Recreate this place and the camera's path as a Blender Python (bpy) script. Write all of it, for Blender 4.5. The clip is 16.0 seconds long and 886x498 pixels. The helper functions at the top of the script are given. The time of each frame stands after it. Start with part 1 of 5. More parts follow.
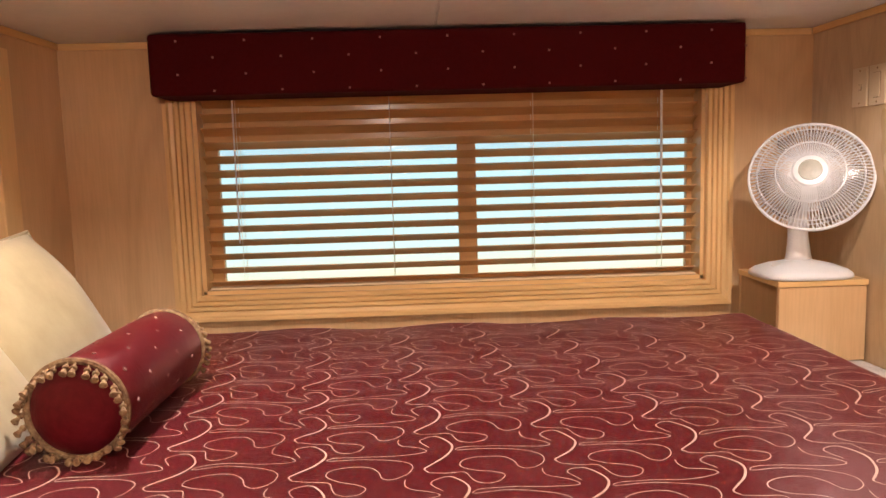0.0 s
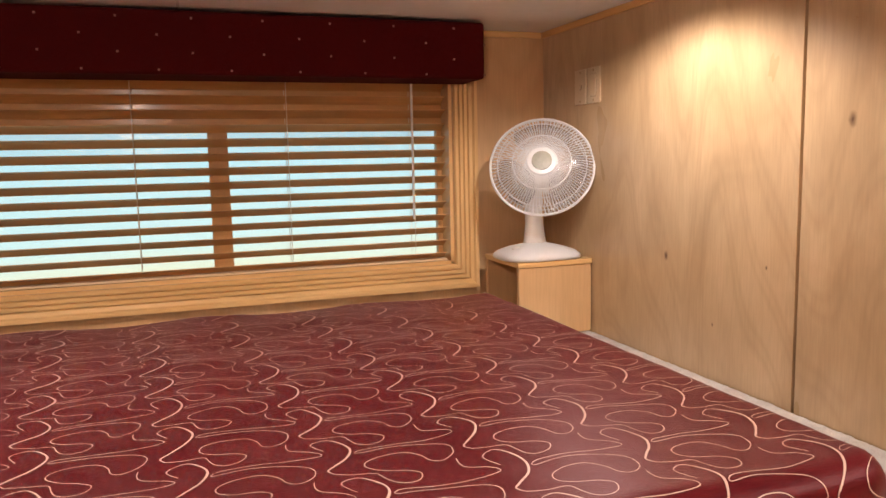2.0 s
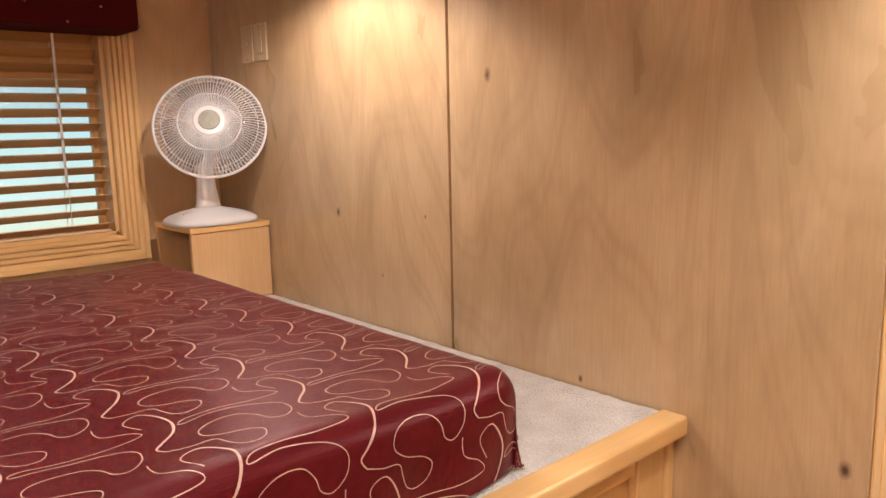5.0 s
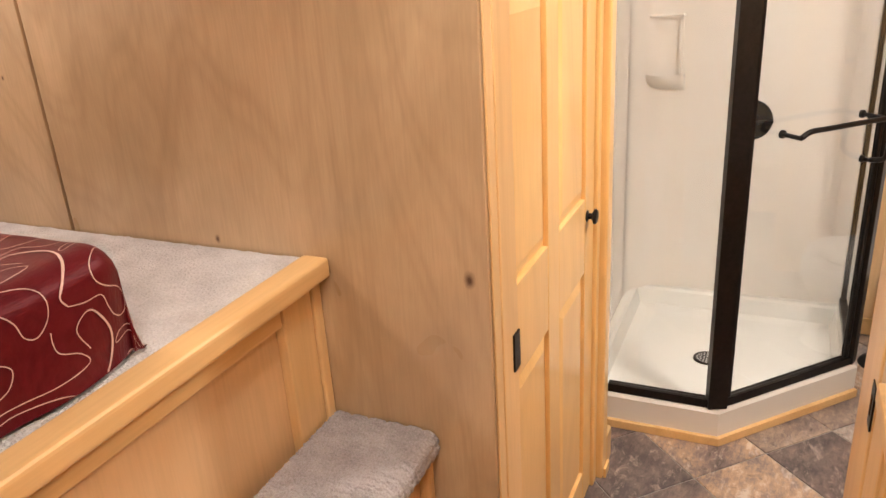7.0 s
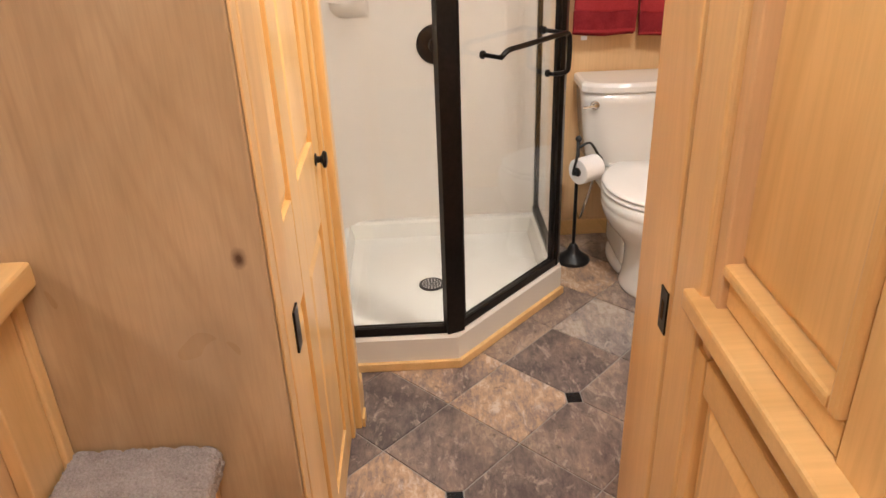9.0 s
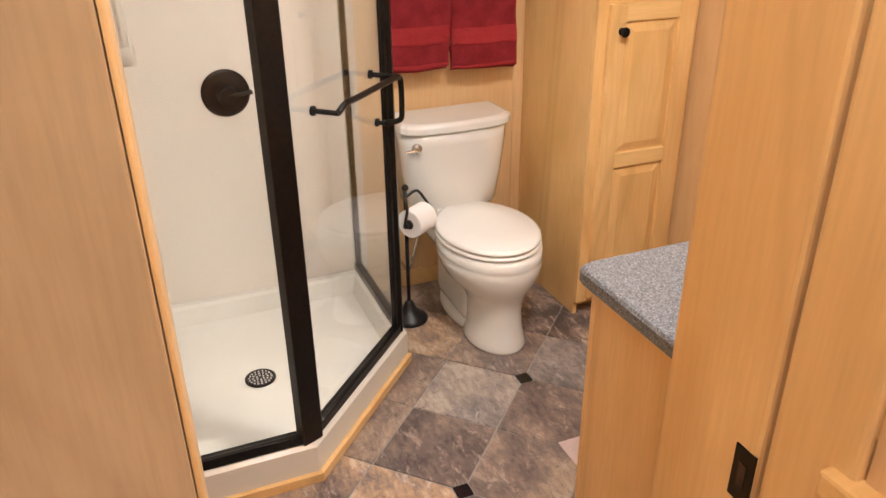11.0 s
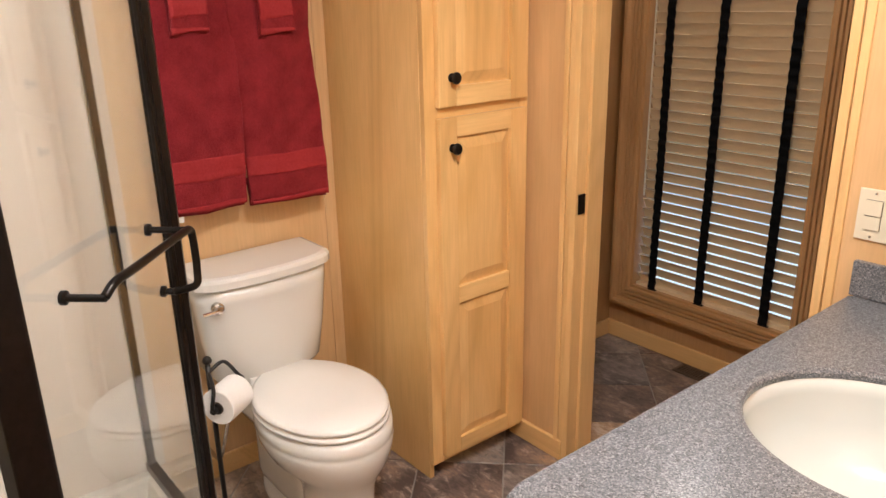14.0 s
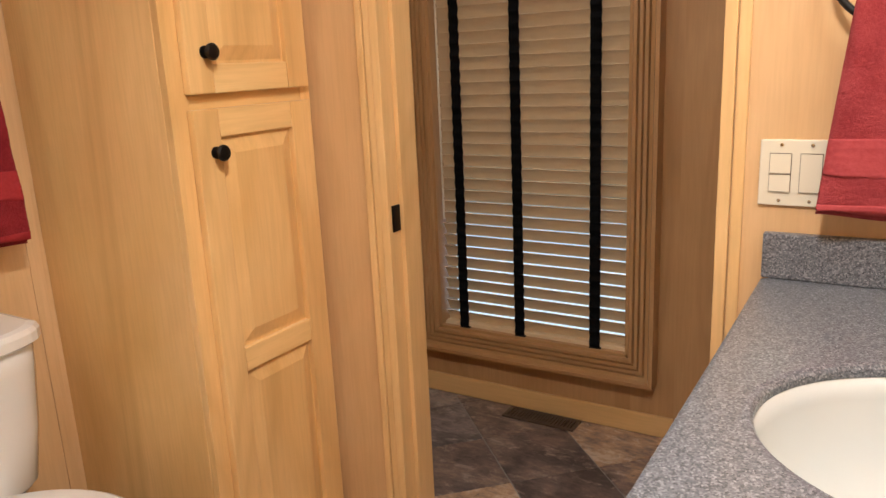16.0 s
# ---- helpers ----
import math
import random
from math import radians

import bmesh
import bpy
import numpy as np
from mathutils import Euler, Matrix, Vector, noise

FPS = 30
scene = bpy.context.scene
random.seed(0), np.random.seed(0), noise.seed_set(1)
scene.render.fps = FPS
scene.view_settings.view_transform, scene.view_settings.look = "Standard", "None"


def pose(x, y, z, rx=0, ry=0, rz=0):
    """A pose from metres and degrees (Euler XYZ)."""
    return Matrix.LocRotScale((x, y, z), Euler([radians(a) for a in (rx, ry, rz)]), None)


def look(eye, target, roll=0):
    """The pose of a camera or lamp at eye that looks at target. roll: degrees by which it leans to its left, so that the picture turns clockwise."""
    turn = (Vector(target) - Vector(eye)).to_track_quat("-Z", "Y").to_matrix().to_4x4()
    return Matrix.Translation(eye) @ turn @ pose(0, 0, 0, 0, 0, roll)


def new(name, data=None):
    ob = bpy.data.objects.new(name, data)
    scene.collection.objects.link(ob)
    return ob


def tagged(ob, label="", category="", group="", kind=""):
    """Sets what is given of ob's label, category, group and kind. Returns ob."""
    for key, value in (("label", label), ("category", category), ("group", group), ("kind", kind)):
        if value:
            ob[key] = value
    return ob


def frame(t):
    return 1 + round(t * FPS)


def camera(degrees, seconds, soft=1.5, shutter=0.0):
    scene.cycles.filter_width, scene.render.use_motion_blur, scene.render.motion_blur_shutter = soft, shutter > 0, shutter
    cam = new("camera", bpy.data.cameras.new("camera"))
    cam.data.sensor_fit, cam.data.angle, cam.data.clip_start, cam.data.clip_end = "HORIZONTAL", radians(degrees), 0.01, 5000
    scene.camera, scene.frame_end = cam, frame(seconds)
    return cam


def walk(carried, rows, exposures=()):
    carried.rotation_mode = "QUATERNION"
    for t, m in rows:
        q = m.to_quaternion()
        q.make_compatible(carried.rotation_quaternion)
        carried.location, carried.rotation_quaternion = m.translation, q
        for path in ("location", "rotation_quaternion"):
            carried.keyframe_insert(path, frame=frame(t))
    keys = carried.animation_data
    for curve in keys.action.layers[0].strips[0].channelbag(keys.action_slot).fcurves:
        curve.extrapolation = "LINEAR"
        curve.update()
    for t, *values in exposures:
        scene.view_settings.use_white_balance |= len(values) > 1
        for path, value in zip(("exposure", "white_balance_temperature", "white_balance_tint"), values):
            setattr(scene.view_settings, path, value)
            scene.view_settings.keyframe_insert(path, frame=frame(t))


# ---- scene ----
cam = camera(61.1, 16.0)
PATH = [
    (0, (0.466, 0.055, 1.74), (0.541, 2.04, 1.507), -1.6),
    (0.5, (0.477, 0.057, 1.723), (0.713, 2.03, 1.493), -1.3),
    (1, (0.499, 0.05, 1.707), (0.885, 2.0, 1.482), -1.0),
    (1.5, (0.517, 0.035, 1.712), (1.033, 1.952, 1.476), -1.3),
    (2, (0.513, 0.029, 1.706), (1.172, 1.902, 1.461), -1.2),
    (2.5, (0.529, 0.023, 1.708), (1.307, 1.847, 1.446), -1.2),
    (3, (0.559, 0.021, 1.7), (1.441, 1.795, 1.426), -1.3),
    (3.2, (0.558, 0.025, 1.697), (1.48, 1.778, 1.418), -1.3),
    (5.5, (0.603, 0.003, 1.658), (2.028, 1.347, 1.254), -2.2),
    (6, (0.621, -0.001, 1.673), (2.143, 1.188, 1.154), -3.4),
    (6.5, (0.671, -0.024, 1.644), (2.286, 0.978, 1.021), -3.6),
    (7, (0.74, -0.029, 1.616), (2.427, 0.758, 0.886), -3.7),
    (7.5, (0.796, -0.005, 1.592), (2.537, 0.541, 0.774), -3.4),
    (8, (0.844, 0.054, 1.585), (2.612, 0.384, 0.711), -3.1),
    (8.5, (0.862, 0.113, 1.576), (2.642, 0.244, 0.673), -2.6),
    (9, (0.887, 0.153, 1.572), (2.666, 0.114, 0.658), -2.2),
    (9.2, (0.913, 0.162, 1.568), (2.691, 0.064, 0.658), -2.0),
    (11.3, (1.434, 0.366, 1.567), (3.063, -0.393, 0.705), -0.9),
    (11.5, (1.479, 0.370, 1.555), (3.09, -0.448, 0.71), -1.1),
    (12, (1.588, 0.328, 1.561), (3.161, -0.602, 0.749), -1.3),
    (12.5, (1.684, 0.288, 1.56), (3.237, -0.707, 0.786), -1.4),
    (13, (1.768, 0.256, 1.564), (3.297, -0.805, 0.83), -1.3),
    (13.5, (1.817, 0.25, 1.551), (3.323, -0.87, 0.861), -1.2),
    (14, (1.873, 0.202, 1.516), (3.346, -0.992, 0.879), -1.2),
    (14.5, (1.971, 0.102, 1.45), (3.374, -1.198, 0.866), -1.4),
    (15, (2.052, 0.011, 1.406), (3.351, -1.41, 0.864), -1.8),
    (15.5, (2.181, -0.053, 1.298), (3.341, -1.602, 0.793), -2.2),
    (16, (2.32, -0.099, 1.262), (3.338, -1.751, 0.778), -2.6),
]
EXPOSURES = [(0, 0.62), (2, 0.42), (6, 0.36), (8, 0.36), (8.6, 0.2), (12, 0.34), (14, 0.28), (16, 0.18)]
walk(cam, [(t, look(eye, target, roll)) for t, eye, target, roll in PATH], EXPOSURES)

# ---- light ----
world = bpy.data.worlds.new("sky")
scene.world = world
world.use_nodes = True
sky = world.node_tree.nodes.new("ShaderNodeTexSky")
sky.sky_type, sky.sun_disc, sky.sun_elevation, sky.sun_rotation = "NISHITA", False, radians(45), radians(60)
world.node_tree.links.new(sky.outputs[0], world.node_tree.nodes["Background"].inputs[0])
world.node_tree.nodes["Background"].inputs[1].default_value = 0.1


def lamp(name, kind, place, watts, colour, target=None, size=0.1, angle=120, blend=0.6):
    data = bpy.data.lights.new(name, kind)
    data.energy, data.color = watts, colour
    if kind == "SPOT":
        data.spot_size, data.spot_blend, data.shadow_soft_size = radians(angle), blend, size
    elif kind == "POINT":
        data.shadow_soft_size = size
    elif kind == "AREA":
        data.shape, data.size = "DISK", size
    ob = new(name, data)
    ob.matrix_world = look(place, target or (place[0], place[1] + 0.001, place[2] - 1))
    return ob


WARM, SOFT = (1.0, 0.86, 0.79), (1.0, 0.945, 0.90)
lamp("puck_lamp_by_wall", "SPOT", (1.40, 1.49, 2.10), 21, WARM, (1.56, 1.60, 1.0), 0.03, 142, 0.4)
lamp("puck_lamp_by_pillows", "SPOT", (0.02, 1.32, 2.10), 30, WARM, None, 0.03, 140, 0.6)
# Added fill without a fixture, to lift the bedroom ceiling and walls
lamp("bedroom_fill_light", "POINT", (0.30, -0.05, 2.05), 17, WARM, None, 0.07)
# Added narrow spot, no fixture: brightens step and platform front, spares the panel wall
lamp("hall_fill_spot", "SPOT", (0.85, 0.32, 2.10), 9, SOFT, (1.0, 0.50, 0.6), 0.04, 92, 0.7)
# Unseen spot added to brighten the right jamb and hall cabinet
lamp("doorway_fill_spot", "SPOT", (1.46, 0.22, 2.10), 18, SOFT, (1.80, -0.25, 1.0), 0.04, 135, 0.6)
lamp("bath_ceiling_lamp", "AREA", (2.50, -0.50, 2.12), 22.5, SOFT, None, 0.18)
# Fill light added over the counter; no vanity fixture stands here
lamp("counter_fill_light", "AREA", (2.15, -1.0, 2.05), 4.0, SOFT, (2.7, -1.0, 0.9), 0.25)
# Weak added fill for the shower interior, not a real fitting
lamp("shower_fill_light", "AREA", (3.55, 0.10, 2.12), 2.5, SOFT, None, 0.12)
# Added light in the unlit entry so that the blind slats show
lamp("entry_fill_light", "AREA", (3.2, -2.1, 2.12), 2.2, SOFT, None, 0.12)

# ---- materials ----
def material(name, rough=0.5, metal=0.0, colour=(0.8, 0.8, 0.8), coat=0.0, sheen=0.0):
    m = bpy.data.materials.new(name)
    m.use_nodes = True
    b = m.node_tree.nodes["Principled BSDF"]
    b.inputs["Base Color"].default_value = (*colour, 1)
    b.inputs["Roughness"].default_value, b.inputs["Metallic"].default_value = rough, metal
    b.inputs["Coat Weight"].default_value, b.inputs["Coat Roughness"].default_value = coat, 0.15
    b.inputs["Sheen Weight"].default_value = sheen
    if rough >= 0.7:
        b.inputs["Specular IOR Level"].default_value = 0.12
    return m, m.node_tree.nodes, m.node_tree.links, b


def coords(n, l, scale, turn=(0, 0, 0), vary=True):
    tc, mp = n.new("ShaderNodeTexCoord"), n.new("ShaderNodeMapping")
    mp.inputs["Scale"].default_value = scale
    mp.inputs["Rotation"].default_value = [radians(a) for a in turn]
    if vary:
        info, add = n.new("ShaderNodeObjectInfo"), n.new("ShaderNodeVectorMath")
        add.operation = "MULTIPLY_ADD"
        add.inputs[1].default_value, add.inputs[2].default_value = (1, 1, 1), (0, 0, 0)
        comb = n.new("ShaderNodeVectorMath")
        comb.operation = "SCALE"
        comb.inputs[0].default_value = (7.3, 5.1, 9.7)
        l.new(info.outputs["Random"], comb.inputs["Scale"])
        l.new(tc.outputs["Object"], add.inputs[0])
        l.new(comb.outputs[0], add.inputs[2])
        l.new(add.outputs[0], mp.inputs["Vector"])
    else:
        l.new(tc.outputs["Object"], mp.inputs["Vector"])
    return mp.outputs[0]


def noise_of(n, l, vec, scale, detail=3.0, rough=0.55, distort=0.0):
    t = n.new("ShaderNodeTexNoise")
    t.inputs["Scale"].default_value, t.inputs["Detail"].default_value = scale, detail
    t.inputs["Roughness"].default_value, t.inputs["Distortion"].default_value = rough, distort
    l.new(vec, t.inputs["Vector"])
    return t.outputs["Fac"]


def ramp(n, l, fac, stops):
    r = n.new("ShaderNodeValToRGB")
    while len(r.color_ramp.elements) < len(stops):
        r.color_ramp.elements.new(0.5)
    for e, (p, c) in zip(r.color_ramp.elements, stops):
        e.position, e.color = p, (*c, 1) if len(c) == 3 else c
    l.new(fac, r.inputs["Fac"])
    return r.outputs["Color"]


def mixed(n, l, fac, a, b, how="MIX"):
    m = n.new("ShaderNodeMix")
    m.data_type, m.blend_type = "RGBA", how
    for value, socket in ((fac, m.inputs["Factor"]), (a, m.inputs[6]), (b, m.inputs[7])):
        if isinstance(value, (int, float)):
            socket.default_value = value
        elif isinstance(value, tuple):
            socket.default_value = (*value, 1)
        else:
            l.new(value, socket)
    return m.outputs[2]


def arith(n, l, how, a, b=0.5):
    m = n.new("ShaderNodeMath")
    m.operation = how
    for value, socket in ((a, m.inputs[0]), (b, m.inputs[1])):
        if isinstance(value, (int, float)):
            socket.default_value = value
        else:
            l.new(value, socket)
    return m.outputs[0]


def relief(n, l, b, height, strength, distance=0.002):
    p = n.new("ShaderNodeBump")
    p.inputs["Strength"].default_value, p.inputs["Distance"].default_value = strength, distance
    l.new(height, p.inputs["Height"])
    l.new(p.outputs[0], b.inputs["Normal"])


def wood(name, light, dark, grain="z", rough=0.38, figure=0.35, coat=0.25, knots=(), lines=9.0, long=0.28, wide=1.6):
    """Clear-finished maple: growth-ring figure, fine fibres and broad cloudy tone along the grain."""
    m, n, l, b = material(name, rough, coat=coat)
    sc = {"x": (long, wide, wide), "y": (wide, long, wide), "z": (wide, wide, long)}[grain]
    vec = coords(n, l, sc, vary=not knots)
    rings = noise_of(n, l, vec, 1.1, 1.0, 0.35, 0.3)
    band = arith(n, l, "SINE", arith(n, l, "MULTIPLY", rings, lines * 6.28))
    band = arith(n, l, "MULTIPLY_ADD", band, 0.5)
    fine_sc = tuple(12 * a if a == long else 40 * a for a in sc)
    fibre = noise_of(n, l, coords(n, l, fine_sc, vary=not knots), 2.2, 3, 0.6)
    cloud = noise_of(n, l, coords(n, l, tuple(3.2 * a if a == long else 1.3 * a for a in sc), vary=not knots), 1.6, 3, 0.6, 0.6)
    base = ramp(n, l, cloud, ((0.25, dark), (0.75, light)))
    ringed = mixed(n, l, arith(n, l, "MULTIPLY", ramp(n, l, band, ((0.55, (0, 0, 0)), (0.90, (1, 1, 1)), (1.0, (0.4, 0.4, 0.4)))), figure), base, tuple(0.72 * c * k for c, k in zip(dark, (1.0, 0.92, 0.85))))
    col = mixed(n, l, arith(n, l, "MULTIPLY", ramp(n, l, fibre, ((0.35, (1, 1, 1)), (0.6, (0, 0, 0)))), 0.17), ringed, tuple(0.65 * c for c in dark))
    tc = n.new("ShaderNodeTexCoord")
    for place, size in knots:
        d = n.new("ShaderNodeVectorMath")
        d.operation = "SUBTRACT"
        d.inputs[1].default_value = place
        l.new(tc.outputs["Object"], d.inputs[0])
        s = n.new("ShaderNodeVectorMath")
        s.operation = "MULTIPLY"
        s.inputs[1].default_value = (1, 1.25, 0.8)
        l.new(d.outputs[0], s.inputs[0])
        ln = n.new("ShaderNodeVectorMath")
        ln.operation = "LENGTH"
        l.new(s.outputs[0], ln.inputs[0])
        wob = noise_of(n, l, coords(n, l, (1, 1, 1), vary=False), 55, 2)
        r = arith(n, l, "ADD", ln.outputs["Value"], arith(n, l, "MULTIPLY", wob, size * 0.9))
        k = n.new("ShaderNodeMapRange")
        k.inputs["From Min"].default_value, k.inputs["From Max"].default_value = size * 0.75, size * 2.0
        k.inputs["To Min"].default_value, k.inputs["To Max"].default_value = 1.0, 0.0
        l.new(r, k.inputs["Value"])
        col = mixed(n, l, k.outputs[0], col, (0.10, 0.045, 0.02))
    l.new(col, b.inputs["Base Color"])
    relief(n, l, b, fibre, 0.12, 0.0008)
    l.new(ramp(n, l, cloud, ((0.2, (rough - 0.06,) * 3), (0.8, (rough + 0.10,) * 3))), b.inputs["Roughness"])
    return m


def mottled(name, a, b_, rough, scale, bump=0.0, metal=0.0, coat=0.0, distance=0.002, sheen=0.0):
    m, n, l, b = material(name, rough, metal, coat=coat, sheen=sheen)
    vec = coords(n, l, (1, 1, 1))
    f = noise_of(n, l, vec, scale, 4, 0.6)
    g = noise_of(n, l, vec, scale * 0.12, 2)
    l.new(mixed(n, l, 0.35, ramp(n, l, f, ((0.3, a), (0.7, b_))), ramp(n, l, g, ((0.3, a), (0.7, b_)))), b.inputs["Base Color"])
    if bump:
        relief(n, l, b, f, bump, distance)
    return m


MAPLE_L, MAPLE_D = (0.70, 0.46, 0.25), (0.56, 0.34, 0.165)
WALL_KNOTS = (((1.737, 0.393, 1.136), 0.009), ((1.737, 1.136, 1.76), 0.0095), ((1.737, 1.709, 1.43), 0.008), ((1.737, 0.887, 1.158), 0.005), ((1.737, 1.346, 1.445), 0.003), ((1.737, 1.52, 1.28), 0.003))
M_PANEL = wood("maple_plywood_panel", (0.60, 0.425, 0.25), (0.41, 0.275, 0.148), "z", 0.30, 0.20, 0.3, WALL_KNOTS, 13, 0.55, 2.6)
M_PANEL2 = wood("maple_plywood", MAPLE_L, MAPLE_D, "z", 0.38, 0.25, 0.3, (), 8)
M_WALLB = wood("pale_birch_wallboard", (0.74, 0.50, 0.27), (0.62, 0.38, 0.18), "z", 0.42, 0.12, 0.15, (), 6)
M_CAB = wood("honey_maple", (0.87, 0.58, 0.265), (0.70, 0.415, 0.15), "z", 0.34, 0.34, 0.35, (), 7)
M_CABX = wood("honey_maple_rail", (0.88, 0.60, 0.275), (0.74, 0.455, 0.175), "y", 0.34, 0.22, 0.35, (), 7)
M_TRIMZ = wood("maple_trim_upright", (0.83, 0.56, 0.27), (0.69, 0.43, 0.18), "z", 0.36, 0.28, 0.3, (), 8)
M_TRIMX = wood("maple_trim_along_x", (0.84, 0.56, 0.26), (0.70, 0.43, 0.17), "x", 0.36, 0.28, 0.3, (), 8)
M_TRIMY = wood("maple_trim_along_y", (0.78, 0.49, 0.195), (0.64, 0.36, 0.125), "y", 0.36, 0.28, 0.3, (), 8)
M_DOOR = wood("golden_pine", (0.86, 0.56, 0.23), (0.72, 0.43, 0.15), "z", 0.33, 0.22, 0.35, (), 9)
M_SLAT = wood("blind_wood", (0.68, 0.39, 0.155), (0.56, 0.29, 0.105), "x", 0.4, 0.2, 0.2, (), 6)
# Darker copies of the maple trim: the entry's shade put into the colour
M_SHADEDX = wood("shade_darkened_maple", (0.56, 0.335, 0.155), (0.43, 0.235, 0.095), "x", 0.36, 0.28, 0.3, (), 8)
M_SHADEDZ = wood("shade_darkened_maple_upright", (0.56, 0.335, 0.155), (0.43, 0.235, 0.095), "z", 0.36, 0.28, 0.3, (), 8)
M_SLAT2 = mottled("cream_blind_slat", (0.80, 0.64, 0.43), (0.72, 0.57, 0.37), 0.4, 20, coat=0.2)
M_BLACK = mottled("oil_rubbed_bronze", (0.012, 0.010, 0.009), (0.022, 0.018, 0.016), 0.32, 60, 0.05, 0.7)
M_IRON = mottled("black_iron", (0.010, 0.010, 0.010), (0.02, 0.018, 0.018), 0.42, 80, 0.1, 0.3)
M_TAPE = mottled("black_cloth_tape", (0.008, 0.008, 0.009), (0.016, 0.016, 0.018), 0.9, 300, 0.2)
M_PORC = mottled("white_porcelain", (0.69, 0.68, 0.65), (0.73, 0.72, 0.69), 0.10, 3, coat=0.6)
M_BASIN = mottled("cool_white_porcelain", (0.56, 0.58, 0.56), (0.60, 0.62, 0.60), 0.12, 3, coat=0.5)
M_SEAT = mottled("white_plastic_seat", (0.82, 0.80, 0.77), (0.84, 0.82, 0.79), 0.22, 5, coat=0.2)
M_ACRYL = mottled("white_acrylic", (0.68, 0.65, 0.59), (0.72, 0.69, 0.63), 0.20, 6, coat=0.3)
M_ACRYLW = mottled("cream_acrylic_wall", (0.66, 0.60, 0.53), (0.70, 0.64, 0.57), 0.24, 2, coat=0.25)
M_WHITE = mottled("white_plastic", (0.66, 0.66, 0.67), (0.70, 0.70, 0.71), 0.3, 8, coat=0.1)
M_GREYW = mottled("warm_grey_plastic", (0.62, 0.59, 0.57), (0.68, 0.65, 0.62), 0.4, 8)
M_IVORY = mottled("ivory_plastic", (0.70, 0.64, 0.50), (0.74, 0.68, 0.54), 0.35, 8)
M_ALMOND = mottled("almond_plastic", (0.54, 0.42, 0.27), (0.60, 0.47, 0.31), 0.35, 8)
M_CHROME = mottled("brushed_nickel", (0.55, 0.52, 0.48), (0.65, 0.62, 0.58), 0.22, 60, metal=1.0)
M_BADGE = mottled("silver_badge", (0.24, 0.235, 0.19), (0.34, 0.33, 0.27), 0.35, 60)
M_CEIL = mottled("white_vinyl_ceiling", (0.74, 0.73, 0.71), (0.80, 0.79, 0.77), 0.5, 30, 0.08)
M_PAPER = mottled("tissue_paper", (0.84, 0.83, 0.82), (0.88, 0.87, 0.86), 0.95, 120, 0.3)
# Dark brown that paints the shade inside seams, slots and gaps
M_DARK = mottled("painted_recess_shade", (0.05, 0.03, 0.02), (0.08, 0.05, 0.03), 0.8, 20)
M_BEIGE = mottled("beige_moire_cloth", (0.30, 0.235, 0.115), (0.41, 0.33, 0.18), 0.6, 14, 0.3, sheen=0.3)
M_TASSEL = mottled("tan_tassel_fringe", (0.08, 0.025, 0.016), (0.40, 0.28, 0.15), 0.8, 120, 0.5)
M_MAT = mottled("pale_pink_mat", (0.72, 0.55, 0.50), (0.80, 0.65, 0.60), 0.95, 160, 0.8)
M_GRATE = mottled("brown_metal", (0.10, 0.07, 0.05), (0.16, 0.12, 0.09), 0.5, 30, metal=0.5)


def satin(name, dark, light, dots=False):
    m, n, l, b = material(name, 0.38)
    b.inputs["Specular IOR Level"].default_value = 0.32
    b.inputs["Sheen Weight"].default_value, b.inputs["Sheen Roughness"].default_value = 0.10, 0.35
    b.inputs["Sheen Tint"].default_value = (1.0, 0.45, 0.42, 1)
    vec = coords(n, l, (1, 1, 1), vary=False)
    f = noise_of(n, l, vec, 4, 3)
    weave = noise_of(n, l, coords(n, l, (60, 900, 60), vary=False), 1.0, 2)
    l.new(mixed(n, l, 0.5, ramp(n, l, f, ((0.3, dark), (0.75, light))), ramp(n, l, weave, ((0.3, dark), (0.7, light)))), b.inputs["Base Color"])
    relief(n, l, b, mixed(n, l, 0.3, weave, noise_of(n, l, vec, 22, 3)), 0.25, 0.003)
    b.inputs["Specular Tint"].default_value = (1.0, 0.45, 0.45, 1)
    b.inputs["Anisotropic"].default_value = 0.5
    return m


M_SATIN = satin("burgundy_satin", (0.066, 0.0035, 0.0065), (0.118, 0.0085, 0.0130))
M_VALANCE = mottled("maroon_fabric", (0.046, 0.0006, 0.0012), (0.064, 0.0010, 0.002), 0.8, 200, 0.2)
M_THREAD = mottled("cream_embroidery", (0.56, 0.36, 0.29), (0.66, 0.46, 0.38), 0.5, 200, 0.3)


def terry(name, a, b_):
    m, n, l, b = material(name, 0.95, sheen=0.12)
    vec = coords(n, l, (1, 1, 1), vary=False)
    f = noise_of(n, l, vec, 170, 4, 0.75)
    g = noise_of(n, l, vec, 17, 5)
    l.new(mixed(n, l, 0.55, ramp(n, l, f, ((0.3, a), (0.7, b_))), ramp(n, l, g, ((0.3, a), (0.7, b_)))), b.inputs["Base Color"])
    relief(n, l, b, mixed(n, l, 0.45, f, g), 1.0, 0.008)
    b.inputs["Sheen Tint"].default_value = (0.95, 0.35, 0.35, 1)
    return m


M_TERRY = terry("red_terry", (0.16, 0.010, 0.015), (0.30, 0.028, 0.035))
M_BAND = mottled("red_woven_band", (0.27, 0.020, 0.024), (0.34, 0.034, 0.038), 0.7, 150, 0.3)
M_TERRY2 = terry("coral_terry", (0.25, 0.026, 0.031), (0.42, 0.070, 0.076))
M_BAND2 = mottled("coral_woven_band", (0.33, 0.045, 0.05), (0.43, 0.075, 0.08), 0.7, 150, 0.3)


